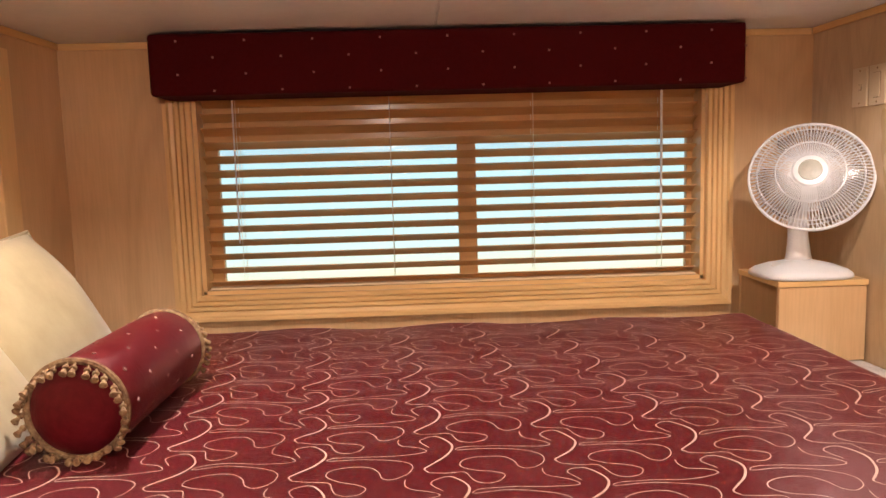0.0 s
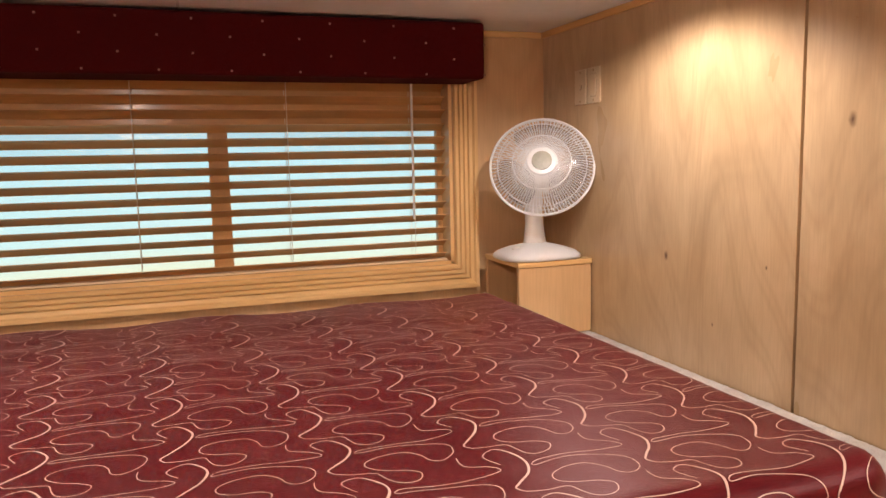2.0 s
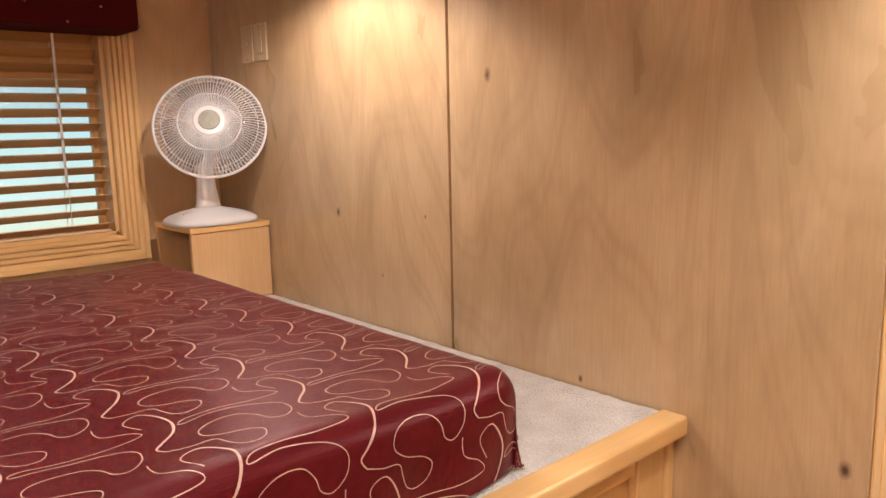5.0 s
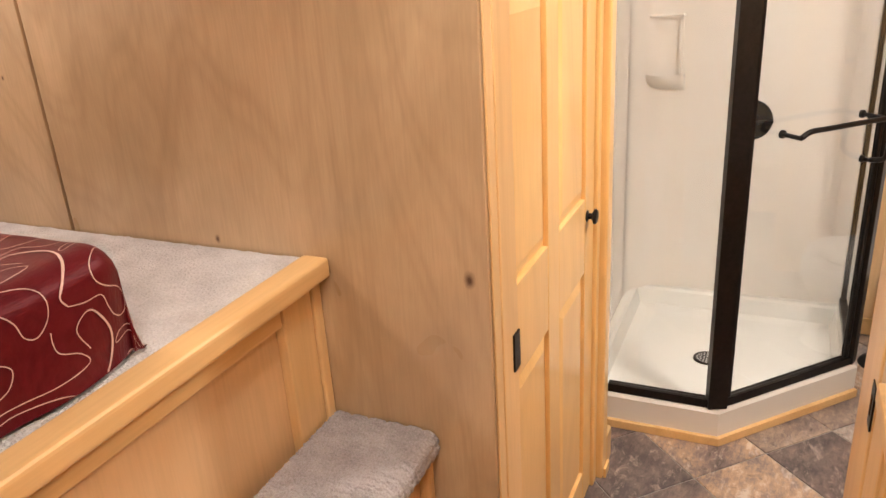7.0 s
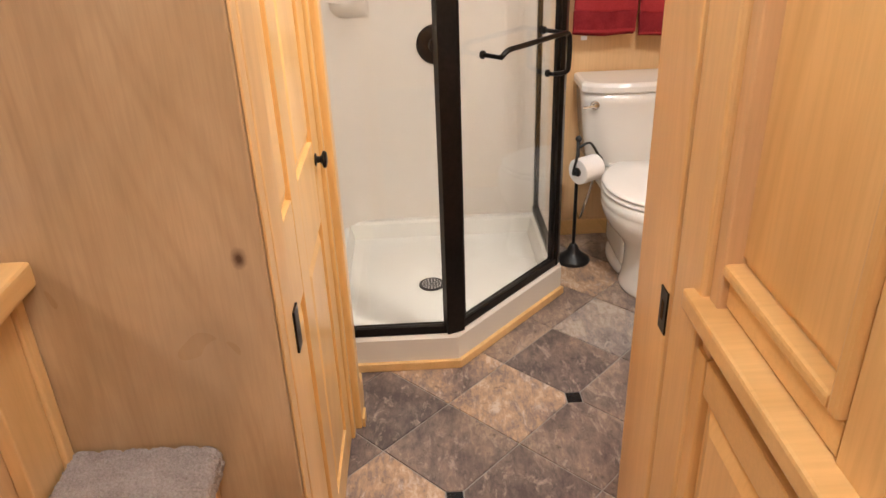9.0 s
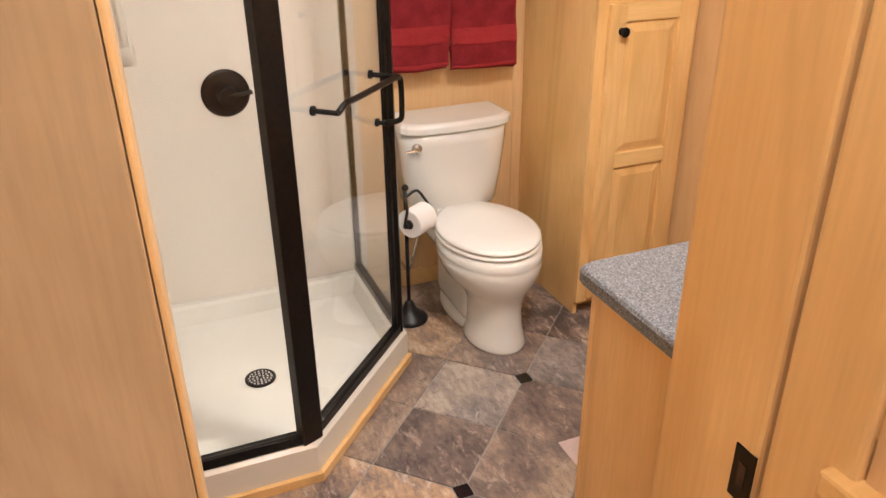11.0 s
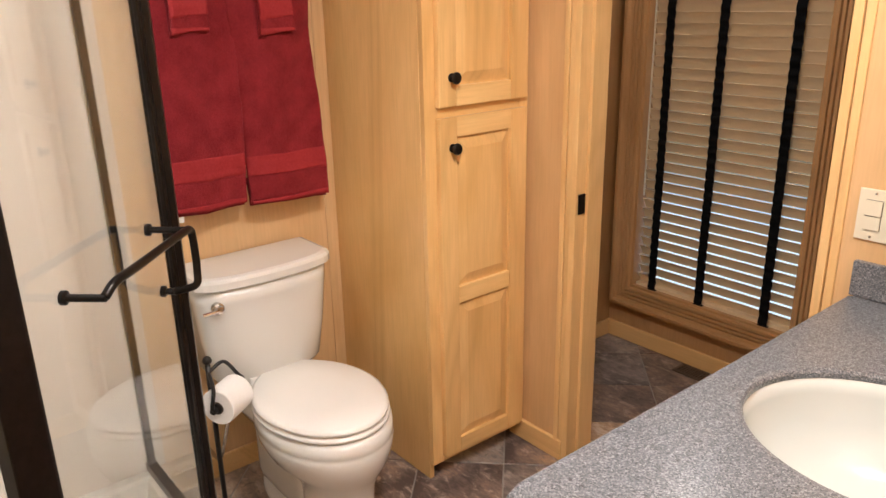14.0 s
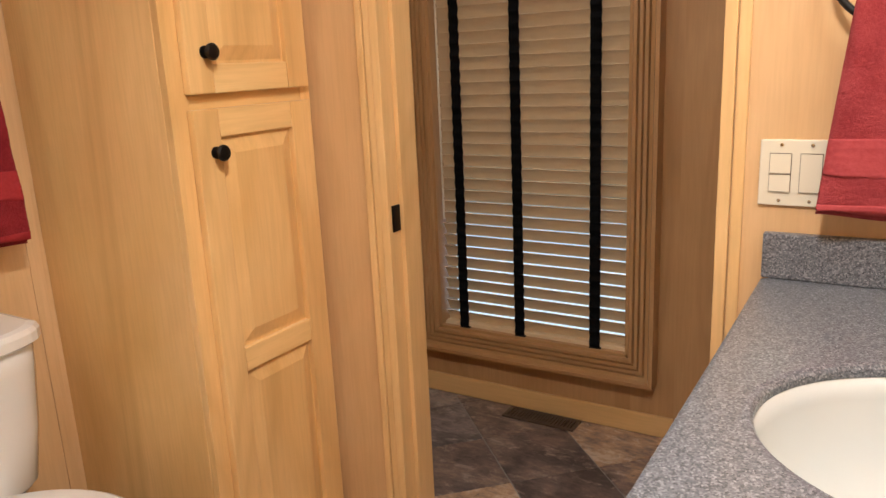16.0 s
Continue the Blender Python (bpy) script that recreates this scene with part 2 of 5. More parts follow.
def carpet(name, a, b_):
    m, n, l, b = material(name, 1.0)
    vec = coords(n, l, (1, 1, 1), vary=False)
    v = n.new("ShaderNodeTexVoronoi")
    v.inputs["Scale"].default_value = 190
    l.new(vec, v.inputs["Vector"])
    f = noise_of(n, l, vec, 300, 3, 0.7)
    g = noise_of(n, l, vec, 16, 3)
    l.new(mixed(n, l, 0.45, ramp(n, l, f, ((0.3, a), (0.7, b_))), ramp(n, l, g, ((0.3, a), (0.7, b_)))), b.inputs["Base Color"])
    relief(n, l, b, mixed(n, l, 0.5, v.outputs["Distance"], f), 1.0, 0.006)
    return m


M_CARPET = carpet("grey_berber_carpet", (0.48, 0.45, 0.43), (0.78, 0.75, 0.72))
M_CARPET2 = carpet("grey_waffle_carpet", (0.27, 0.235, 0.22), (0.56, 0.52, 0.50))


def granite(name):
    m, n, l, b = material(name, 0.32, coat=0.15)
    vec = coords(n, l, (1, 1, 1), vary=False)
    cells = n.new("ShaderNodeTexVoronoi")
    cells.inputs["Scale"].default_value = 430
    l.new(vec, cells.inputs["Vector"])
    speck = ramp(n, l, cells.outputs["Color"], ((0.15, (0.022, 0.025, 0.034)), (0.35, (0.085, 0.092, 0.107)), (0.65, (0.17, 0.178, 0.197)), (0.92, (0.36, 0.37, 0.39))))
    g = noise_of(n, l, vec, 240, 3)
    l.new(mixed(n, l, 0.25, speck, ramp(n, l, g, ((0.35, (0.055, 0.06, 0.07)), (0.65, (0.22, 0.23, 0.25))))), b.inputs["Base Color"])
    return m


M_STONE = granite("grey_speckled_solid_surface")


def slate(name, stops, vein):
    """Slate print: broad rust clouds, flaky detail, pale veins."""
    m, n, l, b = material(name, 0.36, coat=0.1)
    vec = coords(n, l, (1, 1, 1))
    big = noise_of(n, l, vec, 5.5, 5, 0.62, 0.35)
    flake = noise_of(n, l, coords(n, l, (1, 2.4, 1), (0, 0, 25)), 20, 7, 0.74, 0.35)
    info = n.new("ShaderNodeObjectInfo")
    shift = arith(n, l, "MULTIPLY", arith(n, l, "SUBTRACT", info.outputs["Random"], 0.5), 0.15)
    tone = arith(n, l, "ADD", arith(n, l, "ADD", arith(n, l, "MULTIPLY", big, 0.55), arith(n, l, "MULTIPLY", flake, 0.45)), shift)
    base = ramp(n, l, tone, [(p, tuple(1.2 * v for v in c)) for p, c in stops])
    crack = noise_of(n, l, coords(n, l, (1, 1.9, 1), (0, 0, 25)), 12, 7, 0.76, 0.5)
    pale = ramp(n, l, crack, ((0.54, (0, 0, 0)), (0.66, (1, 1, 1))))
    dark = ramp(n, l, noise_of(n, l, coords(n, l, (1.3, 1, 1), (0, 0, -40)), 26, 6, 0.72, 0.4), ((0.30, (1, 1, 1)), (0.42, (0, 0, 0))))
    col = mixed(n, l, arith(n, l, "MULTIPLY", pale, 0.85), base, vein)
    col = mixed(n, l, arith(n, l, "MULTIPLY", dark, 0.65), col, (0.030, 0.022, 0.020))
    l.new(col, b.inputs["Base Color"])
    relief(n, l, b, tone, 0.3, 0.004)
    return m


M_TILE = slate("rust_slate_tile", ((0.36, (0.075, 0.055, 0.050)), (0.44, (0.15, 0.112, 0.10)), (0.50, (0.23, 0.165, 0.13)), (0.56, (0.36, 0.235, 0.145)), (0.64, (0.50, 0.40, 0.31))), (0.56, 0.47, 0.40))
M_TILEG = slate("grey_slate_tile", ((0.36, (0.068, 0.058, 0.056)), (0.44, (0.125, 0.106, 0.102)), (0.52, (0.20, 0.172, 0.162)), (0.58, (0.28, 0.225, 0.185)), (0.64, (0.36, 0.31, 0.27))), (0.42, 0.37, 0.33))
M_TILEB = slate("brown_slate_tile", ((0.36, (0.060, 0.046, 0.043)), (0.46, (0.125, 0.093, 0.083)), (0.54, (0.20, 0.148, 0.118)), (0.64, (0.34, 0.25, 0.18))), (0.42, 0.34, 0.28))
M_GROUT = mottled("grey_grout", (0.27, 0.255, 0.24), (0.34, 0.325, 0.30), 0.8, 40)
M_INSERT = mottled("black_insert_tile", (0.008, 0.008, 0.009), (0.014, 0.014, 0.015), 0.2, 20)


def glass(name, tint=(1, 1, 1)):
    m, n, l, b = material(name, 0.02, colour=tint)
    b.inputs["Transmission Weight"].default_value, b.inputs["IOR"].default_value = 1.0, 1.45
    return m


M_GLASS = glass("clear_glass", (0.97, 0.985, 0.975))
M_BLADE = glass("clear_plastic_blade", (0.88, 0.90, 0.92))


def glowing(name, stops, strength):
    m, n, l, b = material(name, 1.0)
    tc, sep = n.new("ShaderNodeTexCoord"), n.new("ShaderNodeSeparateXYZ")
    l.new(tc.outputs["Object"], sep.inputs[0])
    f = noise_of(n, l, coords(n, l, (0.6, 0.6, 1.5), vary=False), 1.4, 3)
    z = arith(n, l, "ADD", arith(n, l, "MULTIPLY", sep.outputs[2], 0.5), arith(n, l, "MULTIPLY", arith(n, l, "SUBTRACT", f, 0.5), 0.15))
    l.new(ramp(n, l, z, stops), b.inputs["Emission Color"])
    b.inputs["Emission Strength"].default_value = strength
    b.inputs["Base Color"].default_value = (0, 0, 0, 1)
    return m


M_OUT = glowing("bright_yard_and_sky", ((0.40, (0.66, 0.70, 0.42)), (0.54, (0.88, 0.88, 0.62)), (0.64, (0.66, 0.88, 0.86)), (0.84, (0.52, 0.80, 0.86)), (0.95, (0.42, 0.60, 0.68))), 0.86)
M_OUT2 = glowing("daylit_yard", ((0.0, (0.62, 0.80, 1.0)), (0.06, (0.5, 0.7, 0.95)), (0.20, (0.15, 0.16, 0.14)), (0.9, (0.09, 0.09, 0.07))), 1.25)


# ---- building blocks ----
def box(bm, x0, x1, y0, y1, z0, z1):
    vs = [bm.verts.new((x, y, z)) for z in (z0, z1) for y in (y0, y1) for x in (x0, x1)]
    for f in ((0, 2, 3, 1), (4, 5, 7, 6), (0, 1, 5, 4), (2, 6, 7, 3), (0, 4, 6, 2), (1, 3, 7, 5)):
        bm.faces.new([vs[i] for i in f])
    return vs


def soften(bm, width, segments=2):
    bmesh.ops.bevel(bm, geom=bm.edges[:], offset=width, segments=segments, profile=0.6, affect="EDGES", clamp_overlap=True)


def finish(name, bm, mat, smooth=False):
    me = bpy.data.meshes.new(name)
    bmesh.ops.recalc_face_normals(bm, faces=bm.faces[:])
    bm.to_mesh(me)
    bm.free()
    me.materials.append(mat)
    if smooth:
        me.shade_smooth()
    return me


def part(name, bm, mat, parent=None, label="", smooth=False):
    ob = new(name, finish(name, bm, mat, smooth))
    ob.parent = parent
    return tagged(ob, label)


def block(name, dims, mat, parent=None, bev=0.003, label="", seg=2):
    bm = bmesh.new()
    box(bm, *dims)
    if bev:
        soften(bm, bev, seg)
    return part(name, bm, mat, parent, label)


def thing(name, label, category, base=(0, 0, 0), group="", kind=""):
    ob = new(name)
    ob.empty_display_size = 0.05
    return tagged(ob, label, category, group, kind)


def lathe(bm, profile, centre=(0, 0, 0), axis=(0, 0, 1), segments=32):
    """Turn (radius, height) pairs round an axis."""
    q = Vector((0, 0, 1)).rotation_difference(Vector(axis))
    rings = []
    for r, h in profile:
        rings.append([bm.verts.new(Vector(centre) + q @ Vector((r * math.cos(a), r * math.sin(a), h))) for a in [2 * math.pi * k / segments for k in range(segments)]])
    for a, b in zip(rings, rings[1:]):
        for k in range(segments):
            bm.faces.new((a[k], a[(k + 1) % segments], b[(k + 1) % segments], b[k]))
    bm.faces.new(rings[0][::-1])
    bm.faces.new(rings[-1])


def tube(bm, points, radius, segments=10, closed=False):
    pts = [Vector(p) for p in points]
    rings, up = [], None
    for i, p in enumerate(pts):
        a = pts[i - 1] if (i or closed) else p
        b = pts[(i + 1) % len(pts)] if (i + 1 < len(pts) or closed) else p
        d = (b - a).normalized()
        if up is None:
            up = d.orthogonal().normalized()
        up = (up - d * up.dot(d)).normalized()
        side = d.cross(up)
        rings.append([bm.verts.new(p + radius * (math.cos(t) * up + math.sin(t) * side)) for t in [2 * math.pi * k / segments for k in range(segments)]])
    pairs = list(zip(rings, rings[1:])) + ([(rings[-1], rings[0])] if closed else [])
    for a, b in pairs:
        for k in range(segments):
            bm.faces.new((a[k], a[(k + 1) % segments], b[(k + 1) % segments], b[k]))
    if not closed:
        bm.faces.new(rings[0][::-1])
        bm.faces.new(rings[-1])


def arc(points, n=8):
    """A smooth line through points (Catmull-Rom)."""
    p = [Vector(q) for q in points]
    p = [2 * p[0] - p[1]] + p + [2 * p[-1] - p[-2]]
    out = []
    for i in range(1, len(p) - 2):
        for k in range(n):
            t = k / n
            out.append(0.5 * ((2 * p[i]) + (p[i + 1] - p[i - 1]) * t + (2 * p[i - 1] - 5 * p[i] + 4 * p[i + 1] - p[i + 2]) * t * t + (3 * p[i] - p[i - 1] - 3 * p[i + 1] + p[i + 2]) * t ** 3))
    return out + [p[-2]]


def sheet(bm, fn, nu, nv):
    """A grid of fn(u, v), u and v from 0 to 1."""
    g = [[bm.verts.new(fn(i / nu, j / nv)) for j in range(nv + 1)] for i in range(nu + 1)]
    for i in range(nu):
        for j in range(nv):
            bm.faces.new((g[i][j], g[i + 1][j], g[i + 1][j + 1], g[i][j + 1]))


def loft(bm, rings):
    vs = [[bm.verts.new(p) for p in ring] for ring in rings]
    n = len(vs[0])
    for a, b in zip(vs, vs[1:]):
        for k in range(n):
            bm.faces.new((a[k], a[(k + 1) % n], b[(k + 1) % n], b[k]))
    bm.faces.new(vs[0][::-1])
    bm.faces.new(vs[-1])


def prism(bm, outline, z0, z1):
    loft(bm, [[(x, y, z) for x, y in outline] for z in (z0, z1)])


FLUTES = [(0.0, 0.0), (0.0, 0.020), (0.004, 0.024), (0.014, 0.024), (0.017, 0.016), (0.021, 0.024), (0.031, 0.024), (0.034, 0.016), (0.038, 0.024), (0.048, 0.024), (0.051, 0.016), (0.055, 0.024), (0.066, 0.026), (0.072, 0.034), (0.084, 0.034), (0.086, 0.0)]


def fluted_frame(parent, u0, u1, z0, z1, to_world, width, mat_h, mat_v, deep=1.0):
    """A mitred window casing of fluted moulding round the opening u0..u1, z0..z1."""
    k = width / 0.086
    for name, a, b, mat in (("casing_sill", (u0, z0), (u1, z0), mat_h), ("casing_head", (u1, z1), (u0, z1), mat_h), ("casing_side", (u1, z0), (u1, z1), mat_v), ("casing_side", (u0, z1), (u0, z0), mat_v)):
        d = Vector((b[0] - a[0], b[1] - a[1])).normalized()
        o = Vector((d.y, -d.x))
        bm, rows = bmesh.new(), []
        for w, h in FLUTES:
            w *= k
            p, q = Vector(a) + o * w - d * w, Vector(b) + o * w + d * w
            rows.append((bm.verts.new(to_world(p.x, h * deep, p.y)), bm.verts.new(to_world(q.x, h * deep, q.y))))
        for r, s in zip(rows, rows[1:]):
            bm.faces.new((r[0], s[0], s[1], r[1]))
        bm.faces.new((rows[-1][0], rows[0][0], rows[0][1], rows[-1][1]))
        bm.faces.new([r[0] for r in rows])
        bm.faces.new([r[1] for r in rows][::-1])
        part(name, bm, mat, parent)


def raised_panel(parent, x0, x1, z0, z1, place, mat, name="panel", sink=0.012, inset=0.030, field=0.002):
    """A raised panel in its frame: recessed edge, sloped margin, flat field. place maps (x, depth, z)."""
    bm, rings = bmesh.new(), []
    for ins, dep in ((0.0, sink + 0.006), (0.0, sink), (0.006, sink), (0.006 + inset, field), (0.010 + inset, field)):
        rings.append([bm.verts.new(place(x, dep, z)) for x, z in ((x0 + ins, z0 + ins), (x1 - ins, z0 + ins), (x1 - ins, z1 - ins), (x0 + ins, z1 - ins))])
    for a, b in zip(rings, rings[1:]):
        for k in range(4):
            bm.faces.new((a[k], a[(k + 1) % 4], b[(k + 1) % 4], b[k]))
    bm.faces.new(rings[-1])
    return part(name, bm, mat, parent)


def member(parent, name, x0, x1, z0, z1, place, mat, thick=0.022, front=0.0, bev=0.003):
    bm = bmesh.new()
    box(bm, x0, x1, front, thick, z0, z1)
    soften(bm, bev)
    for v in bm.verts:
        v.co = place(*v.co)
    return part(name, bm, mat, parent)


def framed_door(ob, w, h, stile, rows, cols, place, mat_v, mat_h, thick=0.022):
    """Stiles, rails and raised panels. rows: (z0, z1) of each row of panels; cols: (x0, x1)."""
    xs = [0.0] + [v for c in cols for v in c] + [w]
    for a, b in zip(xs[0::2], xs[1::2]):
        member(ob, "stile", a, b, 0, h, place, mat_v, thick)
    zs = [0.0] + [v for r in rows for v in r] + [h]
    for a, b in zip(zs[0::2], zs[1::2]):
        for c in cols:
            member(ob, "rail", c[0] + 0.0005, c[1] - 0.0005, a, b, place, mat_h, thick, 0.0006)
    for r in rows:
        for c in cols:
            raised_panel(ob, c[0], c[1], r[0], r[1], place, mat_v)


def knob(parent, centre, axis, mat, r=0.016, name="knob"):
    bm = bmesh.new()
    lathe(bm, [(r * 0.75, 0), (r * 0.75, 0.003), (r * 0.4, 0.005), (r * 0.36, 0.012), (r * 0.6, 0.016), (r, 0.020), (r, 0.024), (r * 0.8, 0.028), (r * 0.3, 0.030)], centre, axis, 20)
    return part(name, bm, mat, parent, smooth=False)

# ---- structure ----
def wall(name, pieces, mat, label):
    ob = thing(name, label, "wall", kind="structure")
    for d in pieces:
        block("wall_board", d, mat, ob, 0.0)
    return ob


YW = 2.42          # inner face of the wall behind the bed's long side
XR = 1.737          # panelled wall at the bed's end
XL = -0.595        # wall behind the pillows
CEIL, CEIL_B = 2.122, 2.15
XE, YS, YE = 4.045, -1.50, -2.435   # bathroom end wall, bathroom side wall, entry window wall

W1 = (-0.203, 1.394, 1.340, 2.03)    # window opening by the bed: x0, x1, z0, z1
wall("wall_north", [(XL, W1[0], YW, YW + 0.1, 0, 2.2), (W1[1], XR + 0.1, YW, YW + 0.1, 0, 2.2), (W1[0], W1[1], YW, YW + 0.1, 0, W1[2]), (W1[0], W1[1], YW, YW + 0.1, W1[3], 2.2)], M_PANEL2, "maple plywood wall with a wide window opening")
east = thing("wall_bed_end", "maple plywood panels with a visible knot and grooved seam", "wall", kind="structure")
block("panel", (XR, XR + 0.04, 1.262, YW, 0, 2.2), M_PANEL, east, 0.002)
block("panel", (XR, XR + 0.04, 0.361, 1.254, 0, 2.2), M_PANEL, east, 0.002)
block("backing", (XR + 0.012, XR + 0.09, 0.382, YW, 0, 2.2), M_DARK, east, 0)
wall("wall_pillow_end", [(XL - 0.1, XL, -0.9, YW + 0.1, 0, 2.2)], M_PANEL2, "maple plywood wall behind the pillows")
wall("wall_hall_side", [(XL, XR - 0.02, -0.345, -0.242, 0, 2.2)], M_PANEL2, "maple plywood hall wall with panelled front")
wall("wall_bath_west", [(1.92, 1.962, YS, -0.2365, 0, 2.2)], M_WALLB, "pale wood wall behind the counter")
wall("wall_over_door", [(XR, 1.96, -0.24, 0.36, 1.99, 2.2)], M_PANEL2, "maple plywood wall above the doorway")
wall("wall_closet_side", [(1.83, 2.80, 0.441, 0.53, 0, 2.2), (2.80, 3.04, 0.441, 0.53, 0, 2.2)], M_WALLB, "pale wood wall around the closet door")
wall("wall_bath_end", [(XE, XE + 0.1, YE, 0.62, 0, 2.2)], M_WALLB, "pale birch wall behind the toilet")
block("wall_panel_strip", (XE - 0.004, XE, -1.075, -1.045, 0, 2.15), M_WALLB, bpy.data.objects["wall_bath_end"], 0.001)
wall("wall_bath_south", [(1.93, 2.585, YS - 0.1, YS, 0, 2.2), (3.33, XE, YS - 0.1, YS, 0, 2.2), (2.585, 3.33, YS - 0.1, YS, 2.02, 2.2)], M_WALLB, "pale wood wall with a doorway to the entry")
W2 = (3.035, 3.772, 0.275, 1.95)
# Entry walls use the darkened maple; their dimness is partly painted
wall("wall_entry", [(W2[1], XE, YE - 0.1, YE, 0, 2.2), (2.2, W2[0], YE - 0.1, YE, 0, 2.2), (W2[0], W2[1], YE - 0.1, YE, 0, W2[2]), (W2[0], W2[1], YE - 0.1, YE, W2[3], 2.2)], M_SHADEDZ, "maple entry wall with a tall window opening, shade put into its colour")
wall("wall_entry_end", [(3.90, XE, YE, YS - 0.1, 0, 2.2)], M_SHADEDZ, "maple end wall of the entry")
wall("wall_entry_return", [(2.40, 2.88, YE, -2.40, 0, 2.2)], M_SHADEDZ, "maple wall return beside the entry window, shade put into its colour")
wall("wall_entry_west", [(2.30, 2.40, YE, YS - 0.1, 0, 2.2)], M_PANEL2, "maple side wall of the entry")
wall("wall_hall_end", [(XL, XR, -0.9, -0.8, 0, 2.2)], M_PANEL2, "maple wall closing the hall")

ceil_bm = bmesh.new()
box(ceil_bm, XL - 0.1, 0.540, -0.9, YW + 0.1, CEIL, CEIL + 0.06)
box(ceil_bm, 0.546, XR + 0.1, -0.9, YW + 0.1, CEIL, CEIL + 0.06)
box(ceil_bm, 0.50, 0.58, -0.9, YW + 0.1, CEIL + 0.004, CEIL + 0.05)
soften(ceil_bm, 0.002, 1)
tagged(part("ceiling_bedroom", ceil_bm, M_CEIL), "white vinyl ceiling with one panel seam", "ceiling", kind="structure")
ceil_bm = bmesh.new()
box(ceil_bm, XR + 0.1, XE + 0.1, YE - 0.1, 0.65, CEIL_B, CEIL_B + 0.06)
tagged(part("ceiling_bath", ceil_bm, M_CEIL), "white vinyl bathroom ceiling", "ceiling", kind="structure")
cove = thing("trim_ceiling", "slim maple strip where walls meet the ceiling", "trim", kind="structure")
block("strip", (XL, XR - 0.013, YW - 0.012, YW - 0.001, CEIL - 0.022, CEIL - 0.001), M_TRIMX, cove)
block("strip", (XR - 0.012, XR - 0.001, 0.35, YW - 0.013, CEIL - 0.022, CEIL - 0.001), M_TRIMY, cove)
block("strip", (XL + 0.001, XL + 0.012, 0.0, YW - 0.013, CEIL - 0.022, CEIL - 0.001), M_TRIMY, cove)

floor = thing("floor", "slate-look tile floor with small black corner inserts", "floor", kind="structure")
block("floor_bed", (XL - 0.1, XE + 0.1, YE - 0.1, YW + 0.1, -0.08, -0.004), M_GROUT, floor, 0)


def baseboard(name, pieces):
    ob = thing(name, "low maple baseboard with a rounded top", "baseboard", kind="structure")
    for d in pieces:
        block("board", d, M_TRIMX, ob, 0.006)


baseboard("baseboard_bath", [(3.345, 3.59, YS, YS + 0.016, 0, 0.075), (XE - 0.016, XE - 0.001, -1.085, -0.41, 0, 0.075), (2.802, 2.872, 0.387, 0.440, 0, 0.12)])
baseboard("baseboard_entry", [(2.885, 3.90, YE + 0.001, YE + 0.016, 0, 0.075), (3.885, 3.899, YE + 0.017, YS - 0.1, 0, 0.075)])

# ---- window by the bed ----
win = thing("window_1", "wide slider window with fluted maple casing", "window", kind="structure")
fluted_frame(win, W1[0], W1[1], W1[2], W1[3], lambda u, d, z: Vector((u, YW - d, z)), 0.082, M_TRIMX, M_TRIMZ)
for d in ((W1[0] - 0.001, W1[0] + 0.012), (W1[1] - 0.012, W1[1] + 0.001)):
    block("jamb", (d[0], d[1], YW - 0.002, YW + 0.10, W1[2], W1[3]), M_TRIMZ, win, 0.001)
block("stool", (W1[0], W1[1], YW - 0.002, YW + 0.10, W1[2] - 0.001, W1[2] + 0.012), M_TRIMX, win, 0.001)
for d in ((W1[0] + 0.012, W1[0] + 0.052, W1[2], W1[3]), (W1[1] - 0.03, W1[1] - 0.012, W1[2], W1[3]), (0.612, 0.672, W1[2], 1.81)):
    block("sash_upright", (d[0], d[1], YW + 0.075, YW + 0.10, d[2] + 0.012, d[3]), M_SLAT, win, 0.002)
block("sash_head", (W1[0], W1[1], YW + 0.07, YW + 0.10, 1.797, W1[3]), M_SLAT, win, 0.002)
for a, b in ((W1[0] + 0.052, 0.612), (0.672, W1[1] - 0.03)):
    pane = block("pane", (a, b, YW + 0.085, YW + 0.089, W1[2] + 0.012, 1.80), M_GLASS, win, 0)
    pane.visible_shadow = False
yard = bmesh.new()
box(yard, -3.0, 5.0, 4.2, 4.24, 0.0, 3.2)
tagged(part("backdrop_yard", yard, M_OUT), "bright hazy yard and sky outside the window", "backdrop", kind="structure")
yard = bmesh.new()
box(yard, 0.5, 8.0, -4.4, -4.36, -2.2, 3.2)
tagged(part("backdrop_yard_entry", yard, M_OUT2), "bluish daylight outside the entry window", "backdrop", kind="structure")


def slat_mesh(name, length, width, tilt, mat, crown=0.003, thick=0.0028, along="x"):
    """A slightly crowned blind slat, its middle at the origin."""
    bm = bmesh.new()
    c, s = math.cos(tilt), math.sin(tilt)
    rows = []
    for side in (1, -1):
        for k in range(5):
            q = (k / 4 - 0.5) * side
            y, z = q * width, crown * (1 - 4 * q * q) + side * thick / 2
            rows.append((y * c - z * s, y * s + z * c))
    loft(bm, [[(x, y, z) for y, z in rows] for x in (-length / 2, length / 2)])
    return finish(name, bm, mat)


